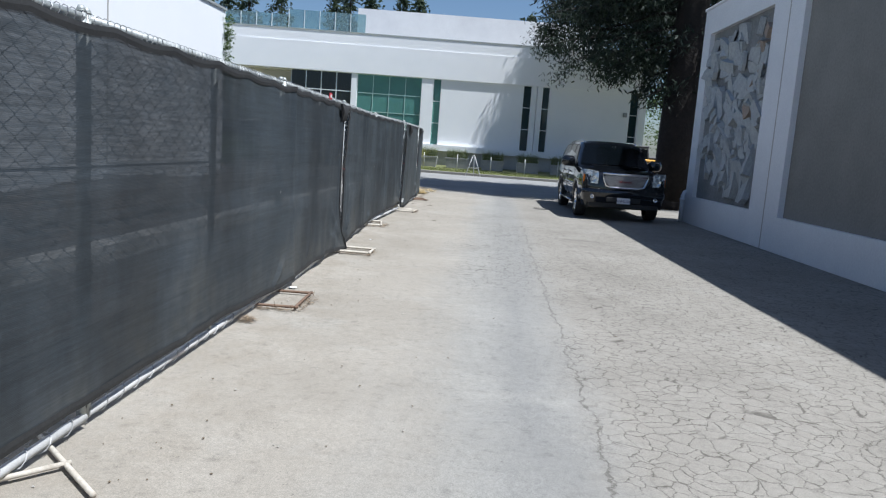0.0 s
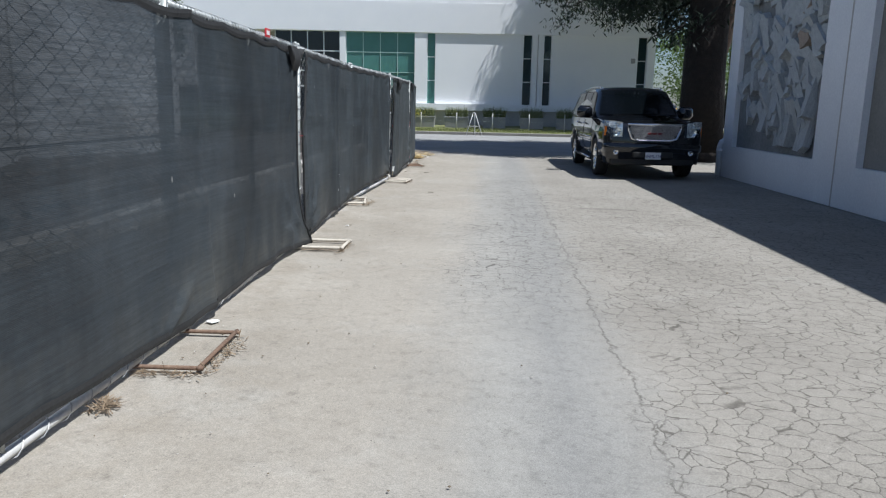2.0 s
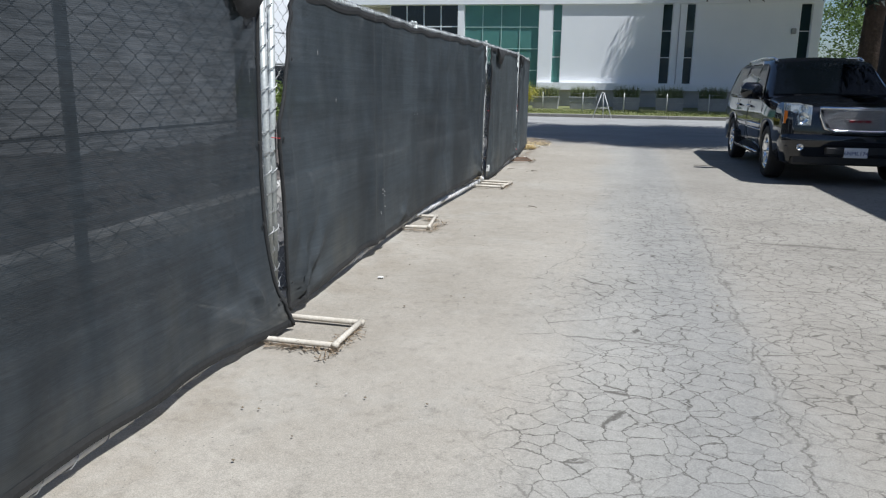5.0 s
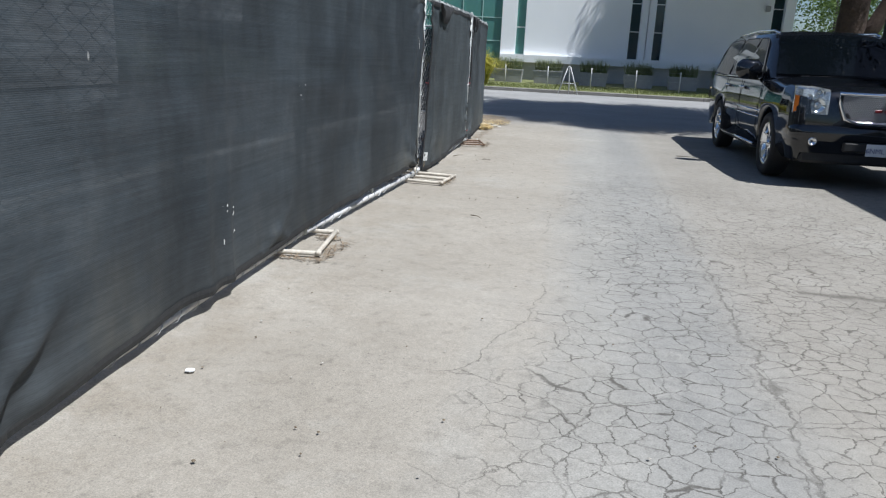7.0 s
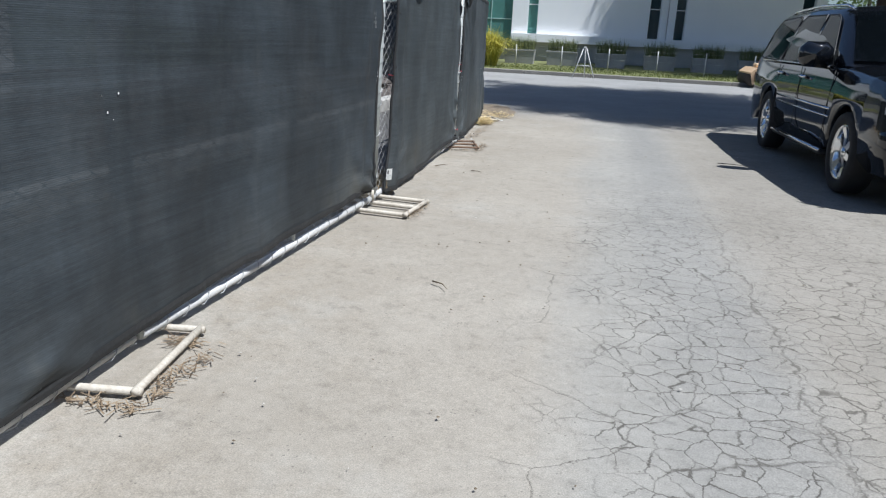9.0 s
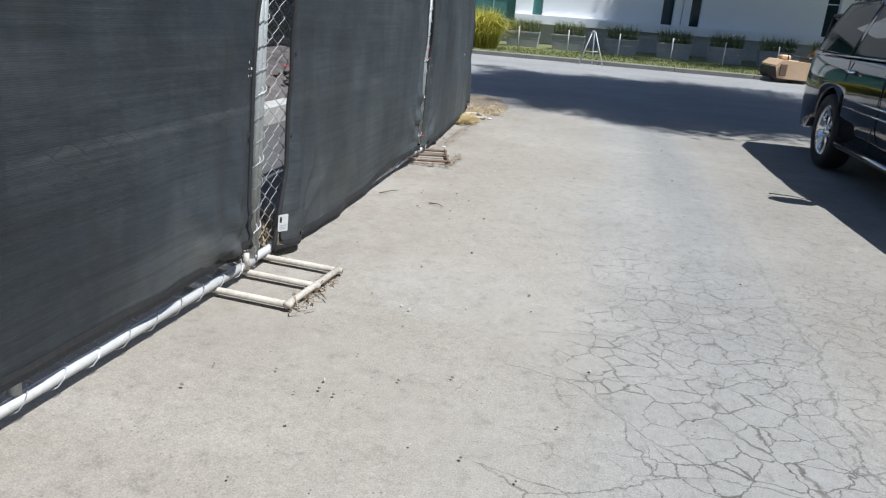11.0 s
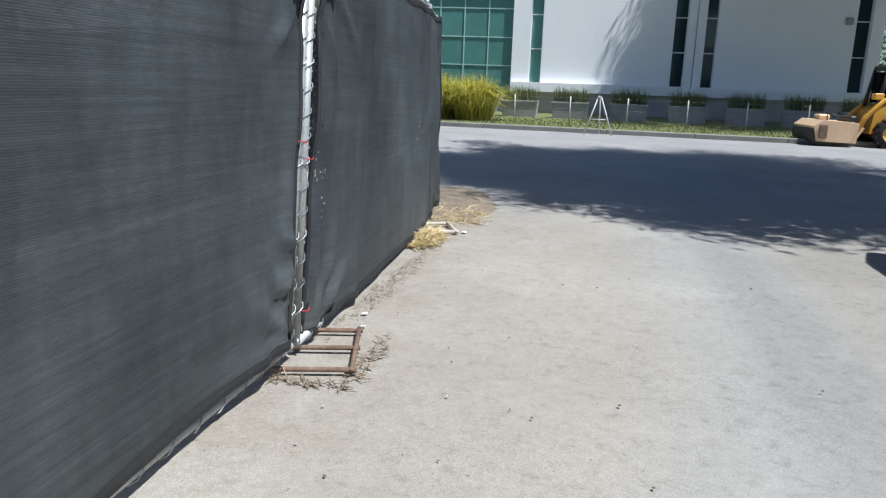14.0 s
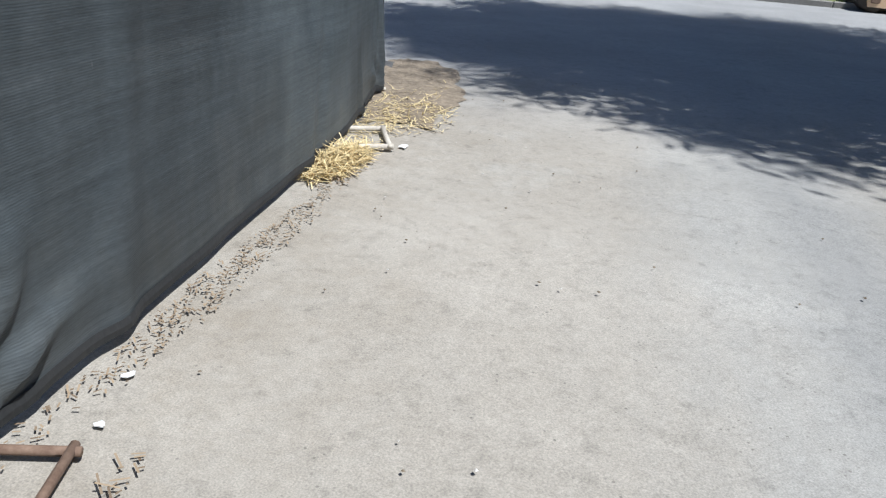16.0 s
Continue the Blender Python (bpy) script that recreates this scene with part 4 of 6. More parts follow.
def build_stand(x, y, turn, length, width, bars, mat, label, beyond=0.0):
    """A welded tube foot that lies flat on the ground under a fence joint."""
    s = thing("fence_stand", pose(x, y, 0.02, 0, 0, turn), label, "fence stand", "fence stands")
    r = 0.012 if mat != M_PALETUBE or beyond else 0.016
    rows = [0.0, width] + ([width * 0.52] if bars == 3 else [])
    for yy in rows:
        part("side_tube", tube("side_tube", [(-0.55, yy, 0), (length + beyond, yy, 0)], r, mat, 8), mat, s)
    for xx in (-0.5, length - 0.02):
        part("end_tube", tube("end_tube", [(xx, -0.02, 0.004), (xx, width + 0.02, 0.004)], r, mat, 8), mat, s)
    if not beyond:
        part("socket", tube("socket", [(0, width * 0.5, 0.018), (0, width * 0.5, 0.1)], 0.014, mat, 8), mat, s)
    return s


RUSTY = "rust-brown steel tube fence stand lying on dusty asphalt"
PALE = "weathered pale painted tube fence stand on dusty asphalt"
build_stand(-1.10, 4.54, -42, 0.02, 0.37, 2, M_PALETUBE, PALE, 0.3)
build_stand(-1.06, 7.79, 2, 0.34, 0.58, 2, M_RUST, RUSTY)
build_stand(-1.15, 10.93, 0, 0.49, 0.37, 2, M_PALETUBE, PALE)
build_stand(-1.28, 14.0, 8, 0.28, 0.57, 2, M_PALETUBE, PALE)
build_stand(-1.17, 16.94, -5, 0.38, 0.49, 3, M_PALETUBE, PALE)
build_stand(-1.2, 20.29, 16, 0.36, 0.5, 3, M_RUST, RUSTY)
build_stand(-1.42, 23.3, 24, 0.4, 0.36, 2, M_PALETUBE, PALE)
build_stand(-1.66, 24.75, 30, 0.15, 0.3, 2, M_PALETUBE, PALE)


# ---------- the parked car ----------
def build_car():
    """Local frame: nose at y = 0, tail at y = 5.62, x across, z up; the thing is set to 0.945."""
    rz = 1.3
    car = thing("suv", pose(3.71, 18.56, 0, 0, 0, rz), "parked glossy black large suv with chrome grille and wheels", "car")
    S = 0.945
    FA, RA, WR = 1.02, 4.30, 0.41

    def sized(me):
        for v in me.vertices:
            v.co *= S
        return me

    def bit(name, me, mat, parent, label="", smooth=False):
        if isinstance(me, bmesh.types.BMesh):
            me = from_bm(me, name, mat, smooth)
        return part(name, sized(me), mat, parent, label)

    def lerp(table, y):
        for (a, *p), (b, *q) in zip(table, table[1:]):
            if y <= b:
                t = max(0.0, min(1.0, (y - a) / (b - a)))
                t = t * t * (3 - 2 * t) if b - a > 0.3 else t
                return [m + (n - m) * t for m, n in zip(p, q)]
        return list(table[-1][1:])

    # y: half width, shoulder height, crown height
    shape = [(0.0, 0.88, 1.0, 1.03), (0.06, 0.94, 1.07, 1.13), (0.2, 0.98, 1.11, 1.18), (0.6, 1.0, 1.15, 1.235), (1.45, 1.0, 1.19, 1.285), (1.75, 0.995, 1.2, 1.24), (5.2, 0.99, 1.2, 1.24), (5.5, 0.96, 1.2, 1.22), (5.62, 0.9, 1.16, 1.18)]
    stations = sorted({0.0, 0.03, 0.06, 0.12, 0.2, 0.32, 1.7, 2.6, 3.3, 5.2, 5.4, 5.5, 5.58, 5.62} | {round(FA + WR * 1.13 * math.cos(math.pi * i / 16), 3) for i in range(17)} | {round(RA + WR * 1.13 * math.cos(math.pi * i / 16), 3) for i in range(17)})
    ar = WR * 1.13
    verts, faces = [], []
    for y in stations:
        w, sh, cr = lerp(shape, y)
        zb = 0.42 if y < 0.06 else 0.33
        bulge = 0.0
        for c in (FA, RA):
            if abs(y - c) < ar + 1e-6:
                zb = max(zb, 0.4 + math.sqrt(max(0.0, ar * ar - (y - c) ** 2)))
            if abs(y - c) < ar + 0.25:
                bulge = 0.022 * (1 - (abs(y - c) / (ar + 0.25)) ** 2)
        zm = max(zb + 0.02, 0.62)
        zh = max(zm + 0.02, 0.93)
        ring = [(w - 0.09, zb), (w - 0.03 + bulge, zb), (w - 0.005 + bulge, zm), (w + bulge * 0.7, zh), (w - 0.025, sh - 0.02), (w - 0.08, sh + 0.025), (w * 0.55, cr - 0.012), (0, cr)]
        ring += [(-a, b) for a, b in reversed(ring[:-1])]
        verts += [(a, y, b) for a, b in ring]
    n = 15
    for i in range(len(stations) - 1):
        for k in range(n - 1):
            faces.append((i * n + k, (i + 1) * n + k, (i + 1) * n + k + 1, i * n + k + 1))
    faces.append(tuple(range(n)))
    faces.append(tuple((len(stations) - 1) * n + k for k in range(n - 1, -1, -1)))
    bit("body", mesh_of("body", verts, faces, M_PAINT, True), M_PAINT, car)
    bit("underbody", box((-0.86, 0.25, 0.28), (0.86, 5.4, 0.9), 0.05), M_DARKPLASTIC, car)
    # greenhouse: pillars and roof as one shell
    gh = [(1.5, 0.93, 1.2, 0.9, 1.24), (2.2, 0.945, 1.2, 0.74, 1.8), (2.5, 0.95, 1.2, 0.745, 1.87), (3.6, 0.95, 1.2, 0.75, 1.9), (4.9, 0.945, 1.2, 0.74, 1.87), (5.22, 0.94, 1.2, 0.73, 1.83), (5.34, 0.935, 1.2, 0.74, 1.72), (5.56, 0.92, 1.2, 0.88, 1.22)]
    verts, faces = [], []
    for y, wb, zb, wt, zt in gh:
        ring = [(wb, zb), (wb * 0.6 + wt * 0.4 + 0.012, zb + (zt - zb) * 0.45), (wt + 0.015, zt - 0.07 * min(1, (zt - 1.2))), (wt - 0.05, zt - 0.012), (wt * 0.5, zt + 0.022), (0, zt + 0.03)]
        ring += [(-a, b) for a, b in reversed(ring[:-1])]
        verts += [(a, y, b) for a, b in ring]
    n = 11
    for i in range(len(gh) - 1):
        for k in range(n - 1):
            faces.append((i * n + k, (i + 1) * n + k, (i + 1) * n + k + 1, i * n + k + 1))
    bit("cabin", mesh_of("cabin", verts, faces, M_PAINT, True), M_PAINT, car)

    def side(y, z, s, off=0.0):
        """A point on the cabin's flank."""
        t = (z - 1.2) / 0.65
        return (s * (0.952 + (0.757 - 0.952) * t + 0.016 * math.sin(math.pi * min(max(t, 0), 1)) + off), y, z)

    def side_pane(name, outline, s, mat, off, label=""):
        me = mesh_of(name, [side(y, z, s, off) for y, z in outline], [tuple(range(len(outline)))], mat)
        return bit(name, me, mat, car, label)

    for s in (-1, 1):
        front = [(1.86, 1.24), (2.0, 1.36), (2.38, 1.73), (2.5, 1.77), (2.83, 1.78), (2.85, 1.24)]
        mid = [(2.97, 1.24), (2.95, 1.78), (3.78, 1.79), (3.9, 1.72), (3.98, 1.24)]
        rear = [(4.12, 1.24), (4.02, 1.74), (4.1, 1.79), (4.95, 1.76), (5.14, 1.6), (5.3, 1.26)]
        for o in (front, mid, rear):
            side_pane("side_window", o, s, M_CARGLASS, 0.012)
            cy, cz = sum(p[0] for p in o) / len(o), sum(p[1] for p in o) / len(o)
            ring = [side(cy + (y - cy) * 1.03, cz + (z - cz) * 1.05, s, 0.008) for y, z in o]
            bit("window_seal", tube("window_seal", ring, 0.008, M_DARKPLASTIC, 5, True), M_DARKPLASTIC, car)
        bit("belt_trim", tube("belt_trim", [side(y, 1.215, s, 0.02) for y in (1.9, 3.0, 4.0, 5.1)], 0.011, M_CHROME, 6), M_CHROME, car, "bright belt line strip")
        for a, b in ((1.72, 2.88), (2.93, 3.95)):
            bit("door_seam", tube("door_seam", [(s * 1.0, b, 0.42), (s * 1.003, b, 0.8), (s * 0.985, b, 1.18)], 0.005, M_DARKPLASTIC, 4), M_DARKPLASTIC, car)
            bit("door_handle", tube("door_handle", [(s * 0.985, b - 0.26, 1.07), (s * 1.03, b - 0.24, 1.075), (s * 1.03, b - 0.1, 1.075), (s * 0.985, b - 0.08, 1.07)], 0.019, M_CHROME, 8), M_CHROME, car, "chrome door handle")
        bit("door_seam", tube("door_seam", [(s * 1.0, 1.66, 0.42), (s * 1.003, 1.66, 0.8), (s * 0.985, 1.62, 1.18)], 0.005, M_DARKPLASTIC, 4), M_DARKPLASTIC, car)
        for z, r in ((0.79, 0.013), (0.71, 0.009)):
            bit("side_moulding", tube("side_moulding", [(s * 1.0, 1.55, z), (s * 1.006, 2.7, z), (s * 1.003, 3.82, z)], r, M_CHROME, 6), M_CHROME, car, "thin chrome side moulding")
        bit("running_board", box((s * 0.9 - 0.11, 1.6, 0.29), (s * 0.9 + 0.11, 3.75, 0.35), 0.02), M_DARKPLASTIC, car)
        bit("board_trim", tube("board_trim", [(s * 1.01, 1.6, 0.34), (s * 1.01, 3.75, 0.34)], 0.02, M_CHROME, 6), M_CHROME, car, "bright step edge")
        # mirror on its arm
        mirror = bit("wing_mirror", box((s * 1.12 - 0.17, 1.86, 1.2), (s * 1.12 + 0.17, 2.08, 1.47), 0.07), M_PAINT, car, "", True)
        bit("arm", box((s * 0.98 - 0.08, 1.93, 1.2), (s * 0.98 + 0.08, 2.02, 1.27), 0.02), M_PAINT, mirror)
        bit("mirror_glass", box((s * 1.12 - 0.13, 2.078, 1.24), (s * 1.12 + 0.13, 2.084, 1.43)), M_CHROME, mirror)
        bit("roof_rail", tube("roof_rail", [(s * 0.67, 2.42, 1.85), (s * 0.685, 2.6, 1.892), (s * 0.69, 3.6, 1.918), (s * 0.685, 4.8, 1.888), (s * 0.67, 5.05, 1.84)], 0.018, M_CHROME, 8), M_CHROME, car, "satin silver roof rail")
        # headlamp
        cols = ((0.635, -0.048), (0.8, -0.035), (0.9, 0.02), (0.968, 0.12))
        rows = ((0.865, 0.0), (1.02, 0.0), (1.14, 0.012), (1.175, 0.03))
        grid = [(s * x, y + dy, z - (0.03 if x < 0.65 and z > 1.1 else 0)) for z, dy in rows for x, y in cols]
        quads = [(r * 4 + c, r * 4 + c + 1, r * 4 + c + 5, r * 4 + c + 4) for r in range(3) for c in range(3)]
        edge = [0, 1, 2, 3, 7, 11, 15, 14, 13, 12, 8, 4]
        deep = [(x, y + 0.035, z) for x, y, z in grid]
        back = mesh_of("headlamp", deep + grid, quads + [(edge[k], edge[(k + 1) % 12], 16 + edge[(k + 1) % 12], 16 + edge[k]) for k in range(12)], M_SILVER)
        h = bit("headlamp", back, M_SILVER, car, "large clear headlamp")
        bit("lens", mesh_of("lens", [(x, y - 0.004, z) for x, y, z in grid], quads, M_LENS, True), M_LENS, h)
        for cx, cz, r in ((0.745, 0.965, 0.085), (0.74, 1.105, 0.05), (0.855, 1.06, 0.03)):
            v, f = lathe([(-0.01, r), (0.03, r * 0.8), (0.045, r * 0.2), (0.02, 0.01)], 16)
            bit("reflector", mesh_of("reflector", [(s * cx + b, -0.034 + a * 0.7, cz + c) for a, b, c in v], f, M_CHROME, True), M_CHROME, h)
        amber = [(0.93, 0.085, 0.885), (0.968, 0.145, 0.885), (0.968, 0.145, 1.07), (0.936, 0.09, 1.06)]
        bit("indicator", mesh_of("indicator", [(s * x, y - 0.03, z) for x, y, z in amber], [(0, 1, 2, 3)], M_AMBER), M_AMBER, h, "amber side indicator")
        v, f = lathe([(-0.01, 0.05), (-0.022, 0.042), (-0.014, 0.036), (0.004, 0.01)], 16)
        bit("fog_lamp", mesh_of("fog_lamp", [(s * 0.74 + b, a - 0.022, 0.555 + c) for a, b, c in v], f, M_CHROME, True), M_CHROME, car, "round fog lamp")
        bit("tail_lamp", box((s * 0.86 - 0.06, 5.52, 0.9), (s * 0.86 + 0.06, 5.63, 1.2), 0.02), M_RED, car)
    # windscreen, rear glass, wipers
    ws = [(-0.86, 1.57, 1.27), (0, 1.44, 1.285), (0.86, 1.57, 1.27), (0.71, 2.2, 1.78), (0, 2.14, 1.825), (-0.71, 2.2, 1.78)]
    bit("windscreen", mesh_of("windscreen", [(x, y - 0.03, z + 0.022) for x, y, z in ws], [(0, 1, 4, 5), (1, 2, 3, 4)], M_CARGLASS, True), M_CARGLASS, car)
    bit("rear_window", mesh_of("rear_window", [(-0.72, 5.56, 1.27), (0.72, 5.56, 1.27), (0.6, 5.37, 1.7), (-0.6, 5.37, 1.7)], [(0, 1, 2, 3)], M_CARGLASS), M_CARGLASS, car)
    for x in (-0.55, 0.05):
        bit("wiper", tube("wiper", [(x, 1.47, 1.27), (x + 0.3, 1.52, 1.275), (x + 0.62, 1.5, 1.27)], 0.012, M_DARKPLASTIC, 5), M_DARKPLASTIC, car)
    for x in (-0.02, 0.06):
        bit("windscreen_tag", box((x, 2.06, 1.74), (x + 0.035, 2.064, 1.79)), M_PAPER, car)
    # grille: chrome surround, honeycomb insert, badge
    def rim(k, y):
        o = [(-0.52, 1.105), (0.52, 1.105), (0.5, 1.0), (0.43, 0.83), (0.3, 0.79), (-0.3, 0.79), (-0.43, 0.83), (-0.5, 1.0)]
        return [(x * k, y - 0.02 * (1 - (x / 0.5) ** 2), 0.93 + (z - 0.93) * (k if k < 1 else k * 1.0)) for x, z in o]
    g = bit("grille", mesh_of("grille", rim(1.0, -0.012), [tuple(range(8))], M_DARKPLASTIC), M_DARKPLASTIC, car)
    bit("surround", tube("surround", rim(1.02, -0.024), 0.024, M_CHROME, 8, True), M_CHROME, g, "chrome grille surround")
    pieces = []
    for r in range(15):
        for c in range(42):
            x = -0.49 + c * 0.024 + (0.012 if r % 2 else 0)
            z = 0.805 + r * 0.0205
            lim = 0.3 + (z - 0.79) * 0.9
            if abs(x) > min(0.485, lim + 0.03):
                continue
            y = -0.02 - 0.02 * (1 - (x / 0.5) ** 2)
            q = [(x + 0.0115 * math.cos(a), y - (0.008 if i % 2 else 0.003), z + 0.0115 * math.sin(a)) for i, a in enumerate(math.pi / 3 * k for k in range(6))]
            inner = [(x + 0.0075 * math.cos(math.pi / 3 * k), y, z + 0.0075 * math.sin(math.pi / 3 * k)) for k in range(6)]
            pieces.append((q + inner, [(k, (k + 1) % 6, 6 + (k + 1) % 6, 6 + k) for k in range(6)]))
    mesh = bit("honeycomb", joined("honeycomb", pieces, M_GRILLE), M_GRILLE, g, "bright honeycomb grille mesh")
    tagged(mesh, kind="stuff")
    for x in (-0.1, 0.0, 0.1):
        bit("badge", box((x - 0.04, -0.054, 0.915), (x + 0.04, -0.045, 0.95), 0.004), M_RED, g, "plain red badge block")
    # lower bumper, intake, plate
    bit("bumper", box((-0.97, -0.04, 0.5), (0.97, 0.42, 0.8), 0.1), M_PAINT, car, "", True)
    bit("intake", box((-0.4, -0.035, 0.45), (0.4, 0.06, 0.57), 0.02), M_DARKPLASTIC, car, "dark mesh lower intake")
    bit("air_dam", box((-0.84, 0.02, 0.3), (0.84, 0.14, 0.45), 0.03), M_DARKPLASTIC, car)
    plate = bit("number_plate", box((-0.155, -0.055, 0.42), (0.155, -0.04, 0.56), 0.006), M_PLATE, car, "white number plate with dark blue characters")
    cu = bpy.data.curves.new("plate_text", "FONT")
    cu.body, cu.size, cu.align_x, cu.align_y, cu.extrude = "6NML174", 0.075, "CENTER", "CENTER", 0.001
    cu.materials.append(M_BLUE)
    txt = new("plate_text", cu)
    txt.parent = plate
    txt.matrix_basis = pose(0, -0.0575 * S, 0.482 * S, 90, 0, 0)
    # cloth seats and wheel inside
    for s in (-0.42, 0.42):
        seat = bit("seat", box((s - 0.25, 2.5, 0.9), (s + 0.25, 3.0, 1.1), 0.05), M_SEAT, car)
        bit("backrest", box((s - 0.24, 2.95, 1.1), (s + 0.24, 3.1, 1.55), 0.05), M_SEAT, seat)
        bit("headrest", box((s - 0.13, 3.0, 1.57), (s + 0.13, 3.1, 1.72), 0.03), M_SEAT, seat)
    bit("dashboard", box((-0.85, 1.75, 1.0), (0.85, 2.15, 1.24), 0.05), M_DARKPLASTIC, car)
    # wheels
    for y in (FA, RA):
        for s in (-1, 1):
            base = Vector((s * 0.87, y, 0.405))

            def turned(profile, sides=32):
                v, f = lathe(profile, sides)
                return [(base.x + s * a, base.y + b, base.z + c) for a, b, c in v], f
            v, f = turned([(-0.12, 0.28), (-0.12, 0.38), (-0.09, 0.404), (0.09, 0.404), (0.125, 0.385), (0.13, 0.3), (0.1, 0.275)])
            wheel = bit("wheel", mesh_of("wheel", v, f, M_TYRE, True), M_TYRE, car, "black tyre on a chrome rim")
            v, f = turned([(0.1, 0.28), (0.115, 0.27), (0.08, 0.245), (-0.06, 0.24)])
            bit("rim", mesh_of("rim", v, f, M_CHROME, True), M_CHROME, wheel)
            v, f = turned([(-0.02, 0.24), (-0.02, 0.01)])
            bit("brake_disc", mesh_of("brake_disc", v, f, M_DARKPLASTIC), M_DARKPLASTIC, wheel)
            for k in range(6):
                a = 2 * math.pi * k / 6 + 0.3
                d, e = Vector((0, math.cos(a), math.sin(a))), Vector((0, -math.sin(a), math.cos(a)))
                q = []
                for r, wd, x in ((0.04, 0.035, 0.085), (0.15, 0.03, 0.075), (0.25, 0.05, 0.1)):
                    for t in (-1, 1):
                        p = base + d * r + e * wd * t
                        q += [(p.x + s * x, p.y, p.z), (p.x + s * (x - 0.035), p.y, p.z)]
                fs = []
                for i in (0, 4):
                    fs += [(i, i + 2, i + 6, i + 4), (i, i + 4, i + 5, i + 1), (i + 2, i + 3, i + 7, i + 6)]
                bit("spoke", mesh_of("spoke", q, fs, M_CHROME), M_CHROME, wheel)
            v, f = turned([(0.105, 0.005), (0.1, 0.045), (0.06, 0.06)], 16)
            bit("hub_cap", mesh_of("hub_cap", v, f, M_CHROME, True), M_CHROME, wheel)


build_car()


# ---------- trees ----------
def build_conifer(x, y, radius, height, limbs, label, seed, leaf=0.2, mat=M_NEEDLE, fork=False, spread=0.34, per=13, lean=0.0):
    """limbs: (height on the trunk, azimuth in degrees, length, rise); needles hang along the outer limb."""
    rnd = random.Random(seed)
    t = thing("conifer_tree", pose(x, y, 0), label, "tree", "big conifers")
    pts = [(lean * (i / 8) ** 2 * height, 0.15 * math.sin(i * 1.7 + seed), -0.1 + height * i / 8) for i in range(9)]
    flare = [(0, 0, -0.1), (0, 0, 0.35)]
    pieces = [tube_data(pts, radius, 14, False, 0.06), tube_data(flare, radius * 1.25, 14, False, radius * 0.98)]
    if fork:
        pieces.append(tube_data([(0, 0, 2.4), (0.9, -0.1, 3.3), (1.5, -0.2, 5.0), (2.0, -0.2, 12)], radius * 0.7, 10, False, 0.08))
    bark = M_BARKOLD if fork else M_BARK
    part("trunk", joined("trunk", pieces, bark, True), bark, t, "red-brown furrowed trunk" if fork else "furrowed conifer trunk darkened for crown shade")
    wood, centres = [], []
    for h, az, ln, rise in limbs:
        a = radians(az)
        d = Vector((math.cos(a), math.sin(a), 0))
        p0 = Vector((lean * (h / height) ** 2 * height, 0, h))
        line = []
        for i in range(7):
            u = i / 6
            line.append(p0 + d * ln * u + Vector((rnd.uniform(-0.15, 0.15), rnd.uniform(-0.15, 0.15), rise * u - 1.3 * ln / 6 * u ** 2.4)))
        wood.append(tube_data(line, 0.035 + 0.013 * ln, 6, False, 0.012))
        for i in range(int(ln * 6)):
            u = rnd.uniform(0.2, 1.0)
            k = min(5, int(u * 6))
            p = line[k].lerp(line[k + 1], u * 6 - k)
            off = rnd.gauss(0, 0.32 * ln * (1.08 - u) * 0.6 + 0.2)
            q = p + Vector((-d.y, d.x, 0)) * off + Vector((0, 0, -abs(rnd.gauss(0, 0.28))))
            centres.append(q)
            if abs(off) > 0.5 and rnd.random() < 0.5:
                wood.append(tube_data([p, (p + q) / 2 + Vector((0, 0, 0.06)), q], 0.014, 3, False, 0.006))
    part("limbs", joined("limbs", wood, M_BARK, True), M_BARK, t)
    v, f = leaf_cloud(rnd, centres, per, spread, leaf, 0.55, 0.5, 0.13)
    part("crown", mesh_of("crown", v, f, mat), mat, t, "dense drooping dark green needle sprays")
    return t


def ring_limbs(rnd, z0, z1, n, reach, az=(0, 360), rise=0.8):
    out = []
    for i in range(n):
        u = (i + rnd.random()) / n
        out.append((z0 + (z1 - z0) * u, rnd.uniform(*az), reach * (1 - 0.65 * u ** 1.6) * rnd.uniform(0.7, 1.1), rise * rnd.uniform(0.3, 1.4)))
    return out


rnd = random.Random(21)
# low drooping limbs over the car
LOW_LIMBS = [(5.0, 178, 2.3, -0.5), (5.4, 190, 2.8, -0.3), (5.8, 165, 3.0, -0.1), (6.4, 198, 3.1, 0.2), (6.1, 182, 3.3, 0.2), (7.0, 172, 3.5, 0.3), (7.3, 194, 3.4, 0.3), (6.7, 155, 3.0, 0.2), (7.8, 184, 3.8, 0.4), (8.4, 176, 3.6, 0.5), (4.4, 140, 1.6, -0.5), (4.0, 205, 1.3, -0.6), (5.2, 150, 2.2, -0.4)]
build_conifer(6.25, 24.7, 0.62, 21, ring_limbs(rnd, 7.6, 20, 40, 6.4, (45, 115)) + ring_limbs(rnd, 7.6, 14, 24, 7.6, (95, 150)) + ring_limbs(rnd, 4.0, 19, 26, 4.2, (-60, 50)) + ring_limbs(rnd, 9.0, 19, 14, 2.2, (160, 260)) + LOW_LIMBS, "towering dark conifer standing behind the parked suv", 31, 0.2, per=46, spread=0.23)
# added tree: its high unseen crown only casts shade on the street
build_conifer(8.7, 28.8, 0.55, 21, ring_limbs(rnd, 8.6, 20, 24, 4.0, (-90, 150)) + ring_limbs(rnd, 8.6, 15, 26, 8.8, (155, 205)), "tall conifer added to shade the cross street", 32, 0.22, per=36, spread=0.24)
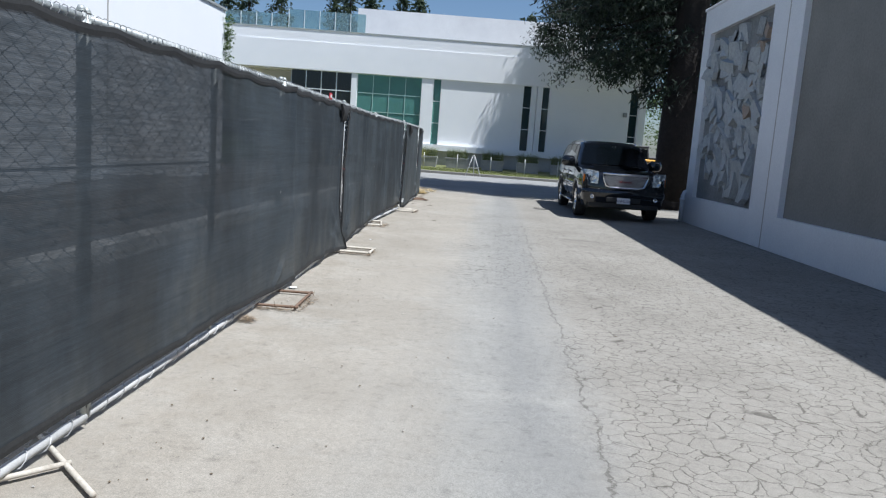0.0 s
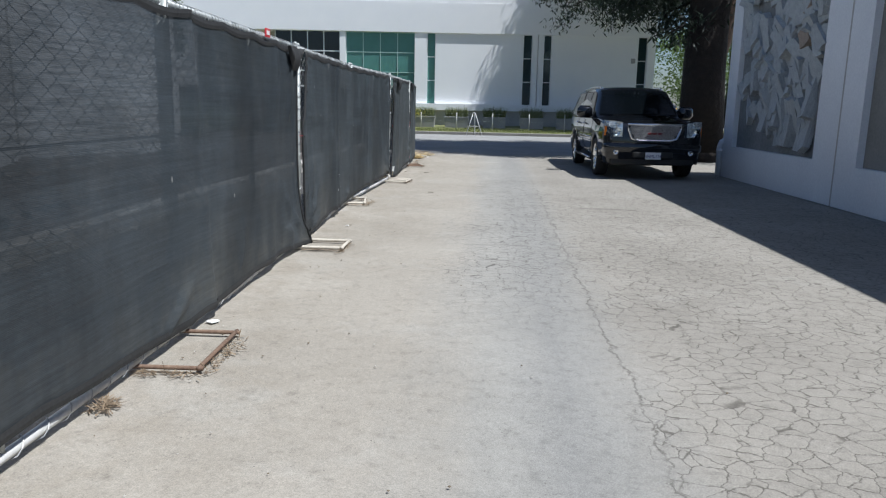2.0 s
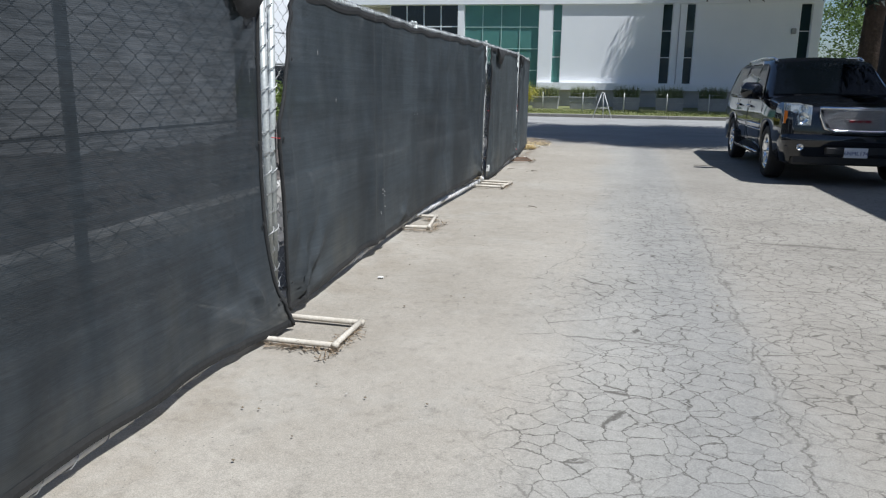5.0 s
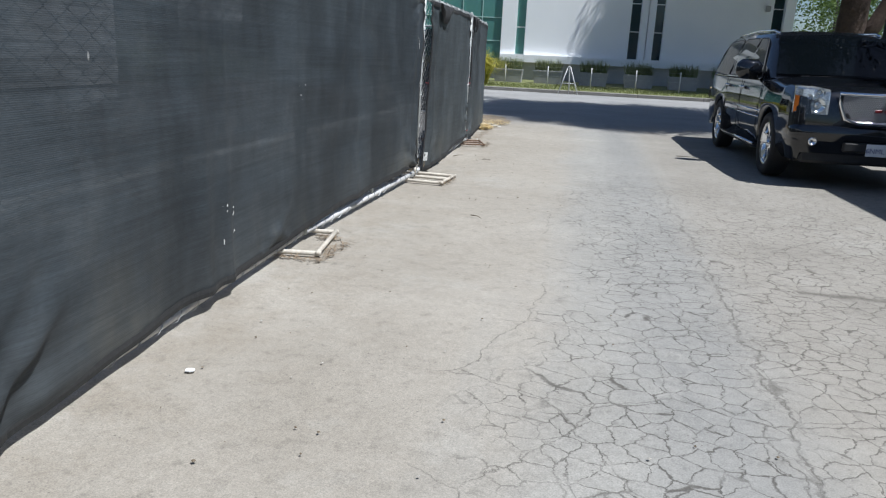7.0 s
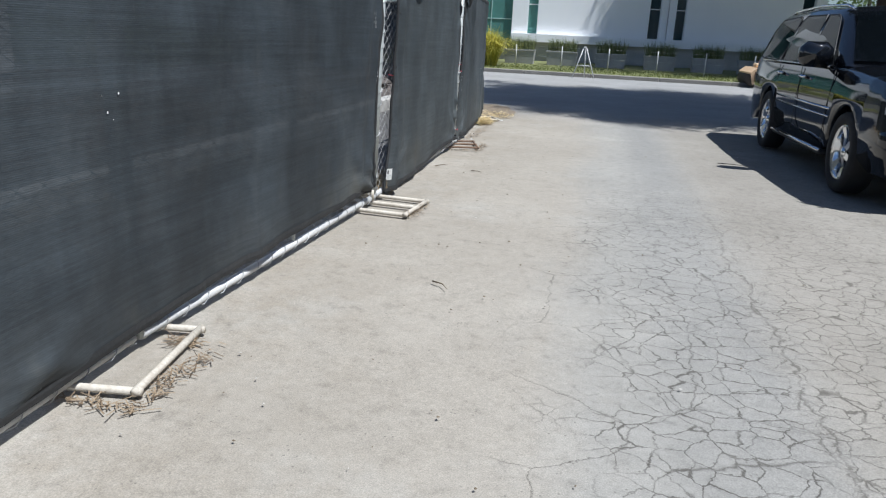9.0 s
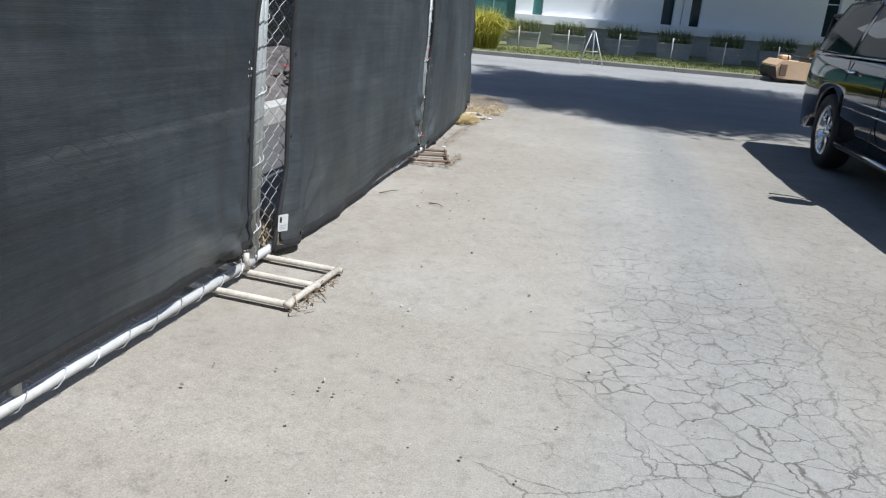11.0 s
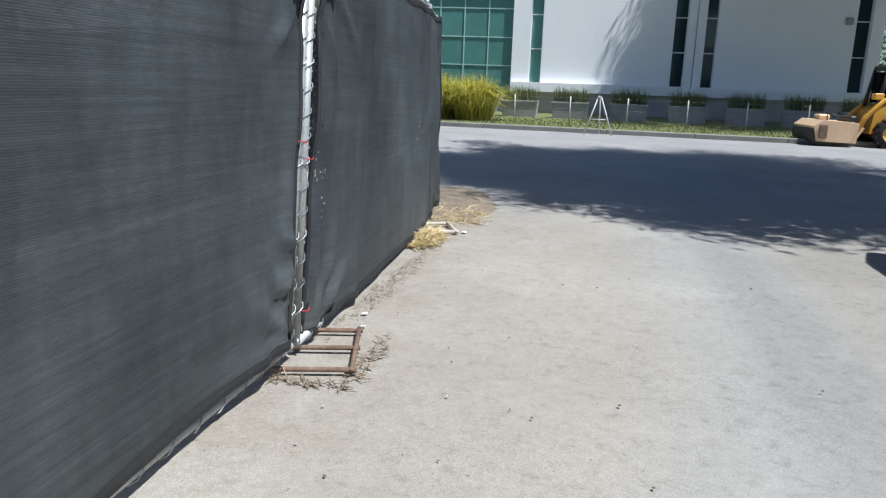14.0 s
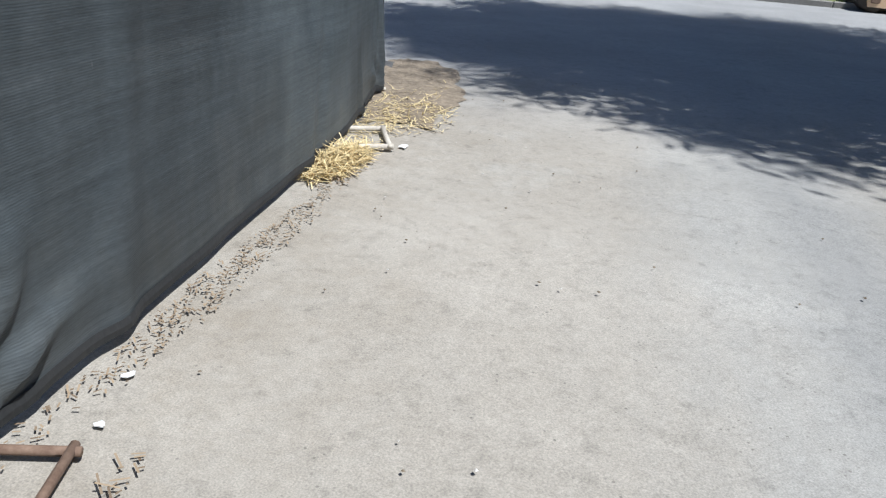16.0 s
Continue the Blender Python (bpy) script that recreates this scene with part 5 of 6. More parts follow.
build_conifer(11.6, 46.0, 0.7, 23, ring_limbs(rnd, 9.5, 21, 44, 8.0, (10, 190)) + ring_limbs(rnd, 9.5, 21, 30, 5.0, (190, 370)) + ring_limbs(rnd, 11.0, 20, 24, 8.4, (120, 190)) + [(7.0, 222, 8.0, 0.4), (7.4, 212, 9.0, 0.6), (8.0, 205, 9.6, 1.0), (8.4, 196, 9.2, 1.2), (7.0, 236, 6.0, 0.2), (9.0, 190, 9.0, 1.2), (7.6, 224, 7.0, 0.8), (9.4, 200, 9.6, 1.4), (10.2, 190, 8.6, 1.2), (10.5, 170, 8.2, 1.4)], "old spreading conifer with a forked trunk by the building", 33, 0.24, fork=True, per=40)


def build_leafy(x, y, h, r, seed, label, mat=M_LEAF, n=110):
    g = random.Random(seed)
    t = thing("broadleaf_tree", pose(x, y, 0), label, "tree", "far trees")
    part("trunk", tube("trunk", [(0, 0, -0.1), (0.1, 0, h * 0.4), (0, 0.1, h * 0.8)], 0.16 + h * 0.012, M_BARK, 8, False, 0.05), M_BARK, t)
    cs = []
    while len(cs) < n:
        p = Vector((g.uniform(-1, 1), g.uniform(-1, 1), g.uniform(-1, 1)))
        if p.length < 1 and p.length > 0.3 + 0.3 * g.random():
            cs.append((p.x * r * g.uniform(0.7, 1.15), p.y * r, h * 0.62 + p.z * h * 0.42))
    part("crown", mesh_of("crown", *leaf_cloud(g, cs, 60, r * 0.14, 0.2, 0.9), mat), mat, t)


build_leafy(15.5, 62, 7.5, 3.2, 41, "sunlit green broadleaf tree far down the street")
build_leafy(19.5, 66, 9.0, 3.8, 42, "loose green broadleaf tree beyond the building")
build_leafy(25.0, 60, 8.0, 3.6, 43, "round green broadleaf tree beyond the building")
build_leafy(12.5, 74, 9.5, 2.6, 44, "slim yellow-green tree behind the building corner")
build_leafy(30.0, 48, 9.0, 4.4, 45, "broad green tree along the street")


def build_pine(x, y, top, seed):
    g = random.Random(seed)
    t = thing("pine_tree", pose(x, y, 0), "tall thin far pine showing above the roof", "tree", "pines behind the roof")
    part("trunk", tube("trunk", [(0, 0, -0.1), (0.1, 0, top * 0.6), (0, 0, top)], 0.35, M_BARK, 7, False, 0.05), M_BARK, t)
    cs = []
    for i in range(70):
        u = (i + g.random()) / 70
        a = g.uniform(0, 6.28)
        r = (1 - u) ** 0.8 * 2.3 * g.uniform(0.3, 1.0) + 0.1
        cs.append((math.cos(a) * r, math.sin(a) * r, top * (0.42 + 0.58 * u)))
    part("crown", mesh_of("crown", *leaf_cloud(g, cs, 26, 0.36, 0.42, 0.5), M_PINE), M_PINE, t)


for i, (px, top) in enumerate(((-29.9, 20.5), (-26.4, 21.5), (-20.0, 20.8), (-17.6, 20.0), (-15.3, 19.4), (-11.7, 19.2), (-9.4, 18.4), (-33.0, 19.6), (-36.5, 20.6), (3.8, 16.9))):
    build_pine(px, 90 + (i % 3) * 1.5, top, 60 + i)


# ---------- verge: planters, rail, survey tripod, grasses ----------
def build_planter(x, y, w, seed, label):
    g = random.Random(seed)
    p = thing("planter", pose(x, y, 0.14), label, "planter", "planters along the facade")
    bm = bmesh.new()
    o, i = w / 2, w / 2 - 0.06
    lo = [bm.verts.new((a * (o - 0.06), b * 0.27, 0)) for a, b in ((-1, -1), (1, -1), (1, 1), (-1, 1))]
    hi = [bm.verts.new((a * o, b * 0.32, 0.62)) for a, b in ((-1, -1), (1, -1), (1, 1), (-1, 1))]
    hj = [bm.verts.new((a * i, b * 0.26, 0.62)) for a, b in ((-1, -1), (1, -1), (1, 1), (-1, 1))]
    so = [bm.verts.new((a * i, b * 0.26, 0.54)) for a, b in ((-1, -1), (1, -1), (1, 1), (-1, 1))]
    for k in range(4):
        q = (k + 1) % 4
        bm.faces.new((lo[k], lo[q], hi[q], hi[k]))
        bm.faces.new((hi[k], hi[q], hj[q], hj[k]))
        bm.faces.new((hj[k], hj[q], so[q], so[k]))
    bm.faces.new(lo)
    bm.faces.new(so)
    part("tub", bm, M_PLANTER, p, "tapered grey concrete tub")
    part("lip", box((-o - 0.02, -0.34, 0.56), (o + 0.02, -0.318, 0.62), 0.004), M_PLANTER, p)
    v, f = blades(g, 420, lambda: (g.uniform(-i, i), g.uniform(-0.24, 0.24), 0.54), 0.72, 0.018, 0.9, 0.6)
    part("grass_tuft", mesh_of("grass_tuft", v, f, M_GRASSY), M_GRASSY, p, "arching green ornamental grass")


for k, x in enumerate((-5.2, -3.26, -1.4, 0.7, 2.78, 4.78, 6.7, 8.6)):
    build_planter(x, 45.5 + x * 0.05, 1.35, 70 + k, "grey concrete planter with tufted grass before the facade" if k else "grey concrete planter partly hidden by bushes")


def build_low_rail():
    r = thing("wire_rail", pose(0, 42.5, 0.13), "low steel posts with wires along the lawn", "railing")
    for x in (-5.0, -3.1, -1.25, 0.61, 2.49, 4.3, 6.1, 8.0, 10.0):
        part("post", tube("post", [(x, 0, 0), (x, 0, 0.86)], 0.022, M_STEELBAR, 6), M_STEELBAR, r)
    for z in (0.82, 0.45):
        part("wire", tube("wire", [(-5.0, 0, z), (2.5, 0, z - 0.01), (10.0, 0, z)], 0.003, M_STEELBAR, 4), M_STEELBAR, r)


build_low_rail()


def build_tripod():
    t = thing("sign_stand", pose(-0.24, 38.6, 0), "folding pale steel a-frame stand without its sign at the kerb", "stand")
    for x, y in ((-0.36, -0.1), (0.4, -0.12), (0.05, 0.4)):
        part("leg", tube("leg", [(x, y, 0.0), (x * 0.12, y * 0.1, 1.02)], 0.02, M_STEELBAR, 6), M_STEELBAR, t)
    part("crossbar", tube("crossbar", [(-0.22, -0.06, 0.42), (0.23, -0.07, 0.42)], 0.014, M_STEELBAR, 6), M_STEELBAR, t)
    part("cap", box((-0.05, -0.04, 1.0), (0.05, 0.04, 1.06), 0.01), M_STEELBAR, t)


build_tripod()


def build_bush(x, y, r, h, n, seed, mat, label, width=0.03):
    g = random.Random(seed)

    def spot():
        a, q = g.uniform(0, 6.28), r * 0.55 * math.sqrt(g.random())
        return (math.cos(a) * q, math.sin(a) * q, 0)
    v, f = blades(g, n, spot, h, width, 1.15, 0.9)
    b = tagged(new("grass_clump", mesh_of("grass_clump", v, f, mat)), label, "plant", "grass clumps")
    b.matrix_basis = pose(x, y, 0.12)


build_bush(-4.35, 41.6, 1.05, 1.6, 2100, 81, M_YELLOWGRASS, "yellow-green strap-leaved clump on the verge")
build_bush(-5.5, 42.1, 1.0, 1.6, 1600, 82, M_YELLOWGRASS, "tall yellow-green grassy clump on the verge")
build_bush(-7.0, 42.0, 1.1, 1.3, 1400, 83, M_YELLOWGRASS, "yellow-green arching clump near the fence end")
build_bush(-4.7, 44.4, 1.0, 1.75, 500, 84, M_GRASSY, "feathery grey-green grass behind the clumps", 0.016)
build_bush(-6.3, 44.6, 1.2, 1.9, 600, 85, M_GRASSY, "tall feathery grass before the green window", 0.016)


# ---------- skid-steer loader with its sweeper ----------
def build_loader():
    m = thing("skid_steer_loader", pose(7.6, 39.3, 0, 0, 0, 2), "yellow skid-steer loader with black cab parked at the kerb", "loader")
    body = [(-0.95, 0.35), (-0.9, 0.95), (-0.55, 1.12), (0.9, 1.3), (1.45, 1.2), (1.5, 0.45), (1.2, 0.3), (-0.7, 0.3)]
    bm = bmesh.new()
    a = [bm.verts.new((x, -0.62, z)) for x, z in body]
    b = [bm.verts.new((x, 0.62, z)) for x, z in body]
    bm.faces.new(a)
    bm.faces.new(list(reversed(b)))
    for i in range(8):
        j = (i + 1) % 8
        bm.faces.new((a[i], b[i], b[j], a[j]))
    part("hull", bm, M_YELLOW, m)
    for y in (-0.72, 0.72):
        for x in (-0.5, 0.72):
            v, f = lathe([(-0.15, 0.2), (-0.15, 0.33), (-0.11, 0.37), (0.11, 0.37), (0.15, 0.33), (0.15, 0.22)], 20)
            wheel = part("wheel", mesh_of("wheel", [(x + c, y + (q if y > 0 else -q), 0.37 + d) for q, c, d in v], f, M_TYRE, True), M_TYRE, m)
            v, f = lathe([(0.13, 0.23), (0.1, 0.2), (0.1, 0.02)], 16)
            part("rim", mesh_of("rim", [(x + c, y + (q if y > 0 else -q), 0.37 + d) for q, c, d in v], f, M_YELLOW, True), M_YELLOW, wheel)
            for k in range(14):
                w = 2 * math.pi * k / 14
                part("lug", box((-0.035, -0.15, 0.35), (0.035, 0.15, 0.395), 0.0, Matrix.Translation((x, y, 0.37)) @ Matrix.Rotation(w, 4, "Y")), M_TYRE, wheel)
    # cab: posts, roof, screen, rear window
    part("cab_roof", box((-0.7, -0.5, 1.98), (0.75, 0.5, 2.1), 0.03), M_DARKPLASTIC, m)
    for x, y in ((-0.66, -0.47), (-0.66, 0.47), (0.7, -0.47), (0.7, 0.47)):
        part("cab_post", tube("cab_post", [(x * 1.05 - (0.12 if x < 0 else 0), y, 1.05), (x, y, 2.0)], 0.05, M_DARKPLASTIC, 6), M_DARKPLASTIC, m)
    part("cab_guard", box((-0.68, -0.49, 1.15), (0.68, -0.46, 1.95)), M_CARGLASS, m)
    part("cab_guard", box((-0.68, 0.46, 1.15), (0.68, 0.49, 1.95)), M_CARGLASS, m)
    part("engine_cover", box((0.7, -0.5, 1.15), (1.4, 0.5, 1.62), 0.08), M_DARKPLASTIC, m)
    part("seat", box((-0.1, -0.25, 1.0), (0.5, 0.25, 1.6), 0.06), M_SEAT, m)
    for y in (-0.58, 0.58):
        pts = [(1.35, y, 1.35), (0.2, y, 1.42), (-0.7, y, 1.2), (-1.1, y, 0.75), (-1.2, y, 0.45)]
        part("lift_arm", tube("lift_arm", pts, 0.075, M_YELLOW, 6), M_YELLOW, m)
    part("coupler", box((-1.42, -0.5, 0.3), (-1.25, 0.5, 0.78), 0.03), M_DARKPLASTIC, m)
    part("lamp", box((-0.95, -0.6, 1.22), (-0.72, -0.35, 1.38), 0.02), M_YELLOW, m)
    s = thing("sweeper_attachment", pose(5.75, 39.2, 0, 0, 0, 2), "faded tan broom sweeper on the loader's front", "sweeper")
    prof = [(-0.45, 0.12), (0.5, 0.1), (0.52, 0.62), (-0.35, 0.66), (-0.55, 0.5)]
    bm = bmesh.new()
    a = [bm.verts.new((x, -0.95, z)) for x, z in prof]
    b = [bm.verts.new((x, 0.95, z)) for x, z in prof]
    bm.faces.new(a)
    bm.faces.new(list(reversed(b)))
    for i in range(5):
        j = (i + 1) % 5
        bm.faces.new((a[i], b[i], b[j], a[j]))
    part("hood", bm, M_TANPAINT, s)
    v, f = lathe([(-0.9, 0.02), (-0.9, 0.27), (0.9, 0.27), (0.9, 0.02)], 18)
    part("broom", mesh_of("broom", [(-0.32 + c, q, 0.29 + d) for q, c, d in v], f, M_BRUSH, True), M_BRUSH, s)
    part("brace", box((0.0, -0.985, 0.15), (0.06, -0.952, 0.6), 0.0, Matrix.Translation((0.3, 0, 0)) @ Matrix.Rotation(0.5, 4, "Y")), M_TANPAINT, s)
    part("end_plate", box((-0.42, -0.99, 0.2), (-0.22, -0.952, 0.55), 0.02), M_RUST, s)
    part("motor", box((-0.3, -0.3, 0.66), (0.0, 0.1, 0.8), 0.04), M_TANPAINT, s)
    part("hose", tube("hose", [(-0.1, -0.4, 0.62), (-0.15, -0.5, 0.85), (0.1, -0.45, 0.78), (0.5, -0.3, 0.72)], 0.02, M_DARKPLASTIC, 6), M_DARKPLASTIC, s)


build_loader()


# ---------- yard behind the fence ----------
def build_yard():
    verts, faces = [], []
    n = 70
    for j in range(n + 1):
        for i in range(40):
            x, y = -9.6 + 6.4 * i / 39, -1 + 28.5 * j / n
            edge = min(1.0, i / 5, (39 - i) / 3)
            z = 0.16 + edge * (0.16 + 0.22 * (noise.noise((x * 0.9, y * 0.9, 1)) + 0.4) + 0.16 * noise.noise((x * 3.1, y * 3.1, 5)))
            verts.append((x, y, z))
    for j in range(n):
        for i in range(39):
            a = j * 40 + i
            faces.append((a, a + 1, a + 41, a + 40))
    tagged(new("soil_bed", mesh_of("soil_bed", verts, faces, M_SOIL)), "freshly dug dark clods of soil in a bed", "soil", kind="structure")
    k = tagged(new("kerb_yard"), "pale concrete kerb along the dug bed", "kerb", kind="structure")
    for i in range(11):
        part("kerbstone", box((-3.2, -1 + i * 2.5 + 0.006, -0.02), (-3.0, 1.5 + i * 2.5 - 0.006, 0.2), 0.02), M_KERB, k)
    g = random.Random(9)
    pieces = []
    for _ in range(2200):
        x, y = g.uniform(-5.4, -3.4) if g.random() < 0.4 else g.uniform(-8, -3.4), g.uniform(8, 27)
        r = g.uniform(0.02, 0.14)
        c = Vector((x, y, 0.3 + r * 0.4 + 0.1 * noise.noise((x, y, 1))))
        pts = [c + Vector((r * g.uniform(0.7, 1.2) * a, r * g.uniform(0.7, 1.2) * b, r * g.uniform(0.5, 0.9) * d)) for a, b, d in ((1, 0, 0), (-1, 0, 0), (0, 1, 0), (0, -1, 0), (0, 0, 1), (0, 0, -1))]
        pieces.append((pts, [(0, 2, 4), (2, 1, 4), (1, 3, 4), (3, 0, 4), (2, 0, 5), (1, 2, 5), (3, 1, 5), (0, 3, 5)]))
    tagged(new("soil_clods", joined("soil_clods", pieces, M_SOIL)), "loose dark clods on the dug bed", "soil", kind="stuff")
    cs = [(g.uniform(-9.4, -7.4), g.uniform(21.6, 29), g.uniform(0.35, 1.1)) for _ in range(560)]
    v, f = leaf_cloud(g, cs, 22, 0.2, 0.11, 0.8)
    tagged(new("weeds", mesh_of("weeds", v, f, M_WEED)), "leafy green weeds along the back of the bed", "weeds", kind="stuff")
    verts = [(x, y, 0.006 + 0.004 * noise.noise((x * 2, y, 3))) for y in [i * 1.0 - 1 for i in range(28)] for x in (-3.0, -2.4, -1.9, -1.42)]
    faces = [(j * 4 + i, j * 4 + i + 1, j * 4 + i + 5, j * 4 + i + 4) for j in range(27) for i in range(3)]
    tagged(new("yard_paving", mesh_of("yard_paving", verts, faces, M_NEWASPHALT)), "newer dark asphalt strip between fence and kerb", "paving", kind="structure")
    back = thing("rear_fence", pose(-9.7, 0, 0), "far chain-link fence with black screen before the building", "fence")
    for i in range(6):
        part("post", tube("post", [(0, 21.6 + i * 2.6, 0), (0, 21.6 + i * 2.6, 1.75)], 0.025, M_GALV, 6), M_GALV, back)
    part("top_rail", tube("top_rail", [(0, 21.5, 1.68), (0, 35.0, 1.68)], 0.02, M_GALV, 6), M_GALV, back)
    part("screen_sheet", box((-0.04, 21.5, 0.2), (-0.03, 35.0, 1.66)), M_SCREENPALE, back)
    v, f = chain_link(13.0, 0.2, 1.66)
    part("chain_link", mesh_of("chain_link", [(a, b + 21.6, c) for a, b, c in v], f, M_WIRE), M_WIRE, back)
    # dry grass caught behind the fence foot
    hay = random.Random(14)
    v, f = blades(hay, 1500, lambda: (hay.gauss(-1.42, 0.09), hay.gauss(17.62, 0.16), hay.uniform(0, 0.09)), 0.12, 0.006, 1.9, 1.1)
    tagged(new("dry_grass", mesh_of("dry_grass", v, f, M_HAY)), "matted dry brown grass behind the fence foot", "grass", kind="stuff")


build_yard()


# ---------- litter, straw and grit on the lane ----------
def build_litter():
    g = random.Random(5)

    def straw(name, x, y, rx, ry, h, n, label, size=(0.03, 0.1), mat=M_STRAW):
        pieces = []
        for _ in range(n):
            a = g.uniform(0, 6.28)
            q = g.random() ** 0.6 * (1 + 0.45 * noise.noise((math.cos(a) * 2, math.sin(a) * 2, y)) + 0.3 * noise.noise((math.cos(a) * 6, math.sin(a) * 6, y)))
            p = Vector((math.cos(a) * q * rx, math.sin(a) * q * ry, g.random() * h * max(0.1, 1 - q * 0.85) * (0.7 + 0.8 * abs(noise.noise((a * 3, q * 4, y)))) + 0.006))
            d = Vector((g.uniform(-1, 1), g.uniform(-1, 1), g.uniform(-0.25, 0.25))).normalized() * g.uniform(*size)
            w = Vector((-d.y, d.x, 0)).normalized() * 0.0026
            q2 = p + d
            q2.z = max(q2.z, 0.004)
            pieces.append(([p - w, p + w, q2 + w, q2 - w], [(0, 1, 2, 3)]))
        ob = tagged(new(name, joined(name, pieces, mat)), label, "straw", kind="stuff")
        ob.matrix_basis = pose(x, y, 0.0)
    straw("straw_heap", -1.24, 23.12, 0.11, 0.34, 0.11, 1700, "heap of dry golden straw at the foot of the fence")
    straw("straw_scatter", -1.3, 24.3, 0.34, 0.8, 0.02, 900, "thin dry straw scattered over dark mulch")
    straw("straw_tuft", -0.98, 7.35, 0.05, 0.09, 0.015, 150, "small dead grass tuft beside the bottom rail", (0.012, 0.06), M_DEBRIS)
    for i, (x, y) in enumerate(((-0.7, 8.05), (-0.69, 11.06), (-0.97, 14.2), (-0.78, 17.15), (-0.86, 20.55))):
        straw("dry_debris", x, y, 0.05, 0.3, 0.006, 110, "dry brown plant debris caught by a fence stand", (0.012, 0.06), M_DEBRIS)
    for x, y, rx in ((-0.93, 7.76, 0.2), (-0.88, 10.89, 0.2), (-1.14, 13.95, 0.2), (-1.12, 14.5, 0.08), (-1.02, 20.25, 0.2)):
        straw("dry_debris", x, y, rx, 0.03, 0.006, 70, "dry brown stalks drifted along a stand's tube", (0.015, 0.08), M_DEBRIS)
    # mulch patch at the fence end and dirt line along the fence
    def patch(name, pts, label, mat, rag=1.0):
        n = len(pts)
        c = (sum(p[0] for p in pts) / n, sum(p[1] for p in pts) / n)
        verts, faces = [(c[0], c[1], 0.014)], []
        rings = ((0.45, 0.012), (0.8, 0.007), (1.0, 0.001))
        m = n * 14
        for k, z in rings:
            for i in range(m):
                a, b = pts[i // 14], pts[(i // 14 + 1) % n]
                t = (i % 14) / 14
                x, y = a[0] + (b[0] - a[0]) * t, a[1] + (b[1] - a[1]) * t
                w = 1 + (0.16 * noise.noise((x * 5, y * 5, 2)) + 0.14 * noise.noise((x * 17, y * 17, 3))) * rag
                verts.append((c[0] + (x - c[0]) * k * w, c[1] + (y - c[1]) * k * w, z + (0.01 * noise.noise((x * 9, y * 9, k)) if z > 0.005 else 0)))
        for i in range(m):
            j = (i + 1) % m
            faces.append((0, 1 + i, 1 + j))
            for r in range(2):
                faces.append((1 + r * m + i, 1 + (r + 1) * m + i, 1 + (r + 1) * m + j, 1 + r * m + j))
        tagged(new(name, mesh_of(name, verts, faces, mat, True)), label, "mulch", kind="structure")
    straw("dirt_crumbs", -1.14, 21.9, 0.07, 1.1, 0.004, 620, "brown crumbs washed along the foot of the screen", (0.006, 0.025), M_DEBRIS)
    patch("mulch_patch", [(-0.95, 24.9), (-1.25, 26.0), (-1.9, 26.3), (-1.9, 25.0), (-1.6, 23.9), (-1.05, 24.0)], "dark leaf mulch and dirt at the fence's end", M_MULCH)
    # pebbles and crumbs
    pieces = []
    for _ in range(420):
        y = g.uniform(3, 26)
        x = -0.95 + abs(g.gauss(0, 0.7)) if g.random() < 0.75 else g.uniform(-0.9, 2.8)
        r = g.uniform(0.002, 0.0075)
        c = Vector((x, y, r * 0.5))
        pts = [c + Vector((r * g.uniform(0.7, 1.4) * a, r * g.uniform(0.7, 1.4) * b, r * 0.7 * d)) for a, b, d in ((1, 0, 0), (-1, 0, 0), (0, 1, 0), (0, -1, 0), (0, 0, 1), (0, 0, -1))]
        pieces.append((pts, [(0, 2, 4), (2, 1, 4), (1, 3, 4), (3, 0, 4), (2, 0, 5), (1, 2, 5), (3, 1, 5), (0, 3, 5)]))
    half = len(pieces) * 2 // 3
    tagged(new("dark_crumbs", joined("dark_crumbs", pieces[:half], M_TWIG)), "tiny dark crumbs scattered on the lane", "debris", kind="stuff")
    tagged(new("pale_pebbles", joined("pale_pebbles", pieces[half:], M_STONE)), "tiny pale pebbles scattered on the lane", "debris", kind="stuff")
    for a, b in (((-1.08, 19.05), (-0.98, 19.2)), ((-0.69, 18.95), (-0.58, 18.9)), ((1.87, 20.73), (2.2, 20.62)), ((-0.3, 15.6), (-0.2, 15.5))):
        mid = ((a[0] + b[0]) / 2 + 0.01, (a[1] + b[1]) / 2 + 0.015, 0.012)
        tw = tagged(new("twig", tube("twig", [(*a, 0.008), mid, (*b, 0.009)], 0.005, M_TWIG, 5, False, 0.002)), "thin dry twig lying on the asphalt", "twig", "twigs")

    def scrap(x, y, s, turn, label):
        pts = [Vector((math.cos(a) * s * g.uniform(0.6, 1.2), math.sin(a) * s * g.uniform(0.4, 0.9), 0.002 + g.uniform(0, 0.005))) for a in [i * 0.785 for i in range(8)]]
        v = [Vector((0, 0, 0.008))] + pts + [Vector((p.x, p.y, 0.001)) for p in pts]
        f = [(0, 1 + i, 1 + (i + 1) % 8) for i in range(8)] + [(1 + i, 9 + i, 9 + (i + 1) % 8, 1 + (i + 1) % 8) for i in range(8)]
        ob = tagged(new("paper_scrap", mesh_of("paper_scrap", v, f, M_PAPER)), label, "litter", "paper scraps")
        ob.matrix_basis = pose(x, y, 0.002, 0, 0, turn)
    scrap(-1.0, 8.62, 0.045, 20, "crumpled white paper scrap by a fence stand")
    scrap(-1.09, 21.18, 0.02, 60, "torn white paper scrap by the fence")
    scrap(-1.03, 20.98, 0.018, 10, "small whitish crumpled litter on the lane")
    scrap(-1.02, 23.55, 0.04, 80, "white litter scrap beside a fence stand")
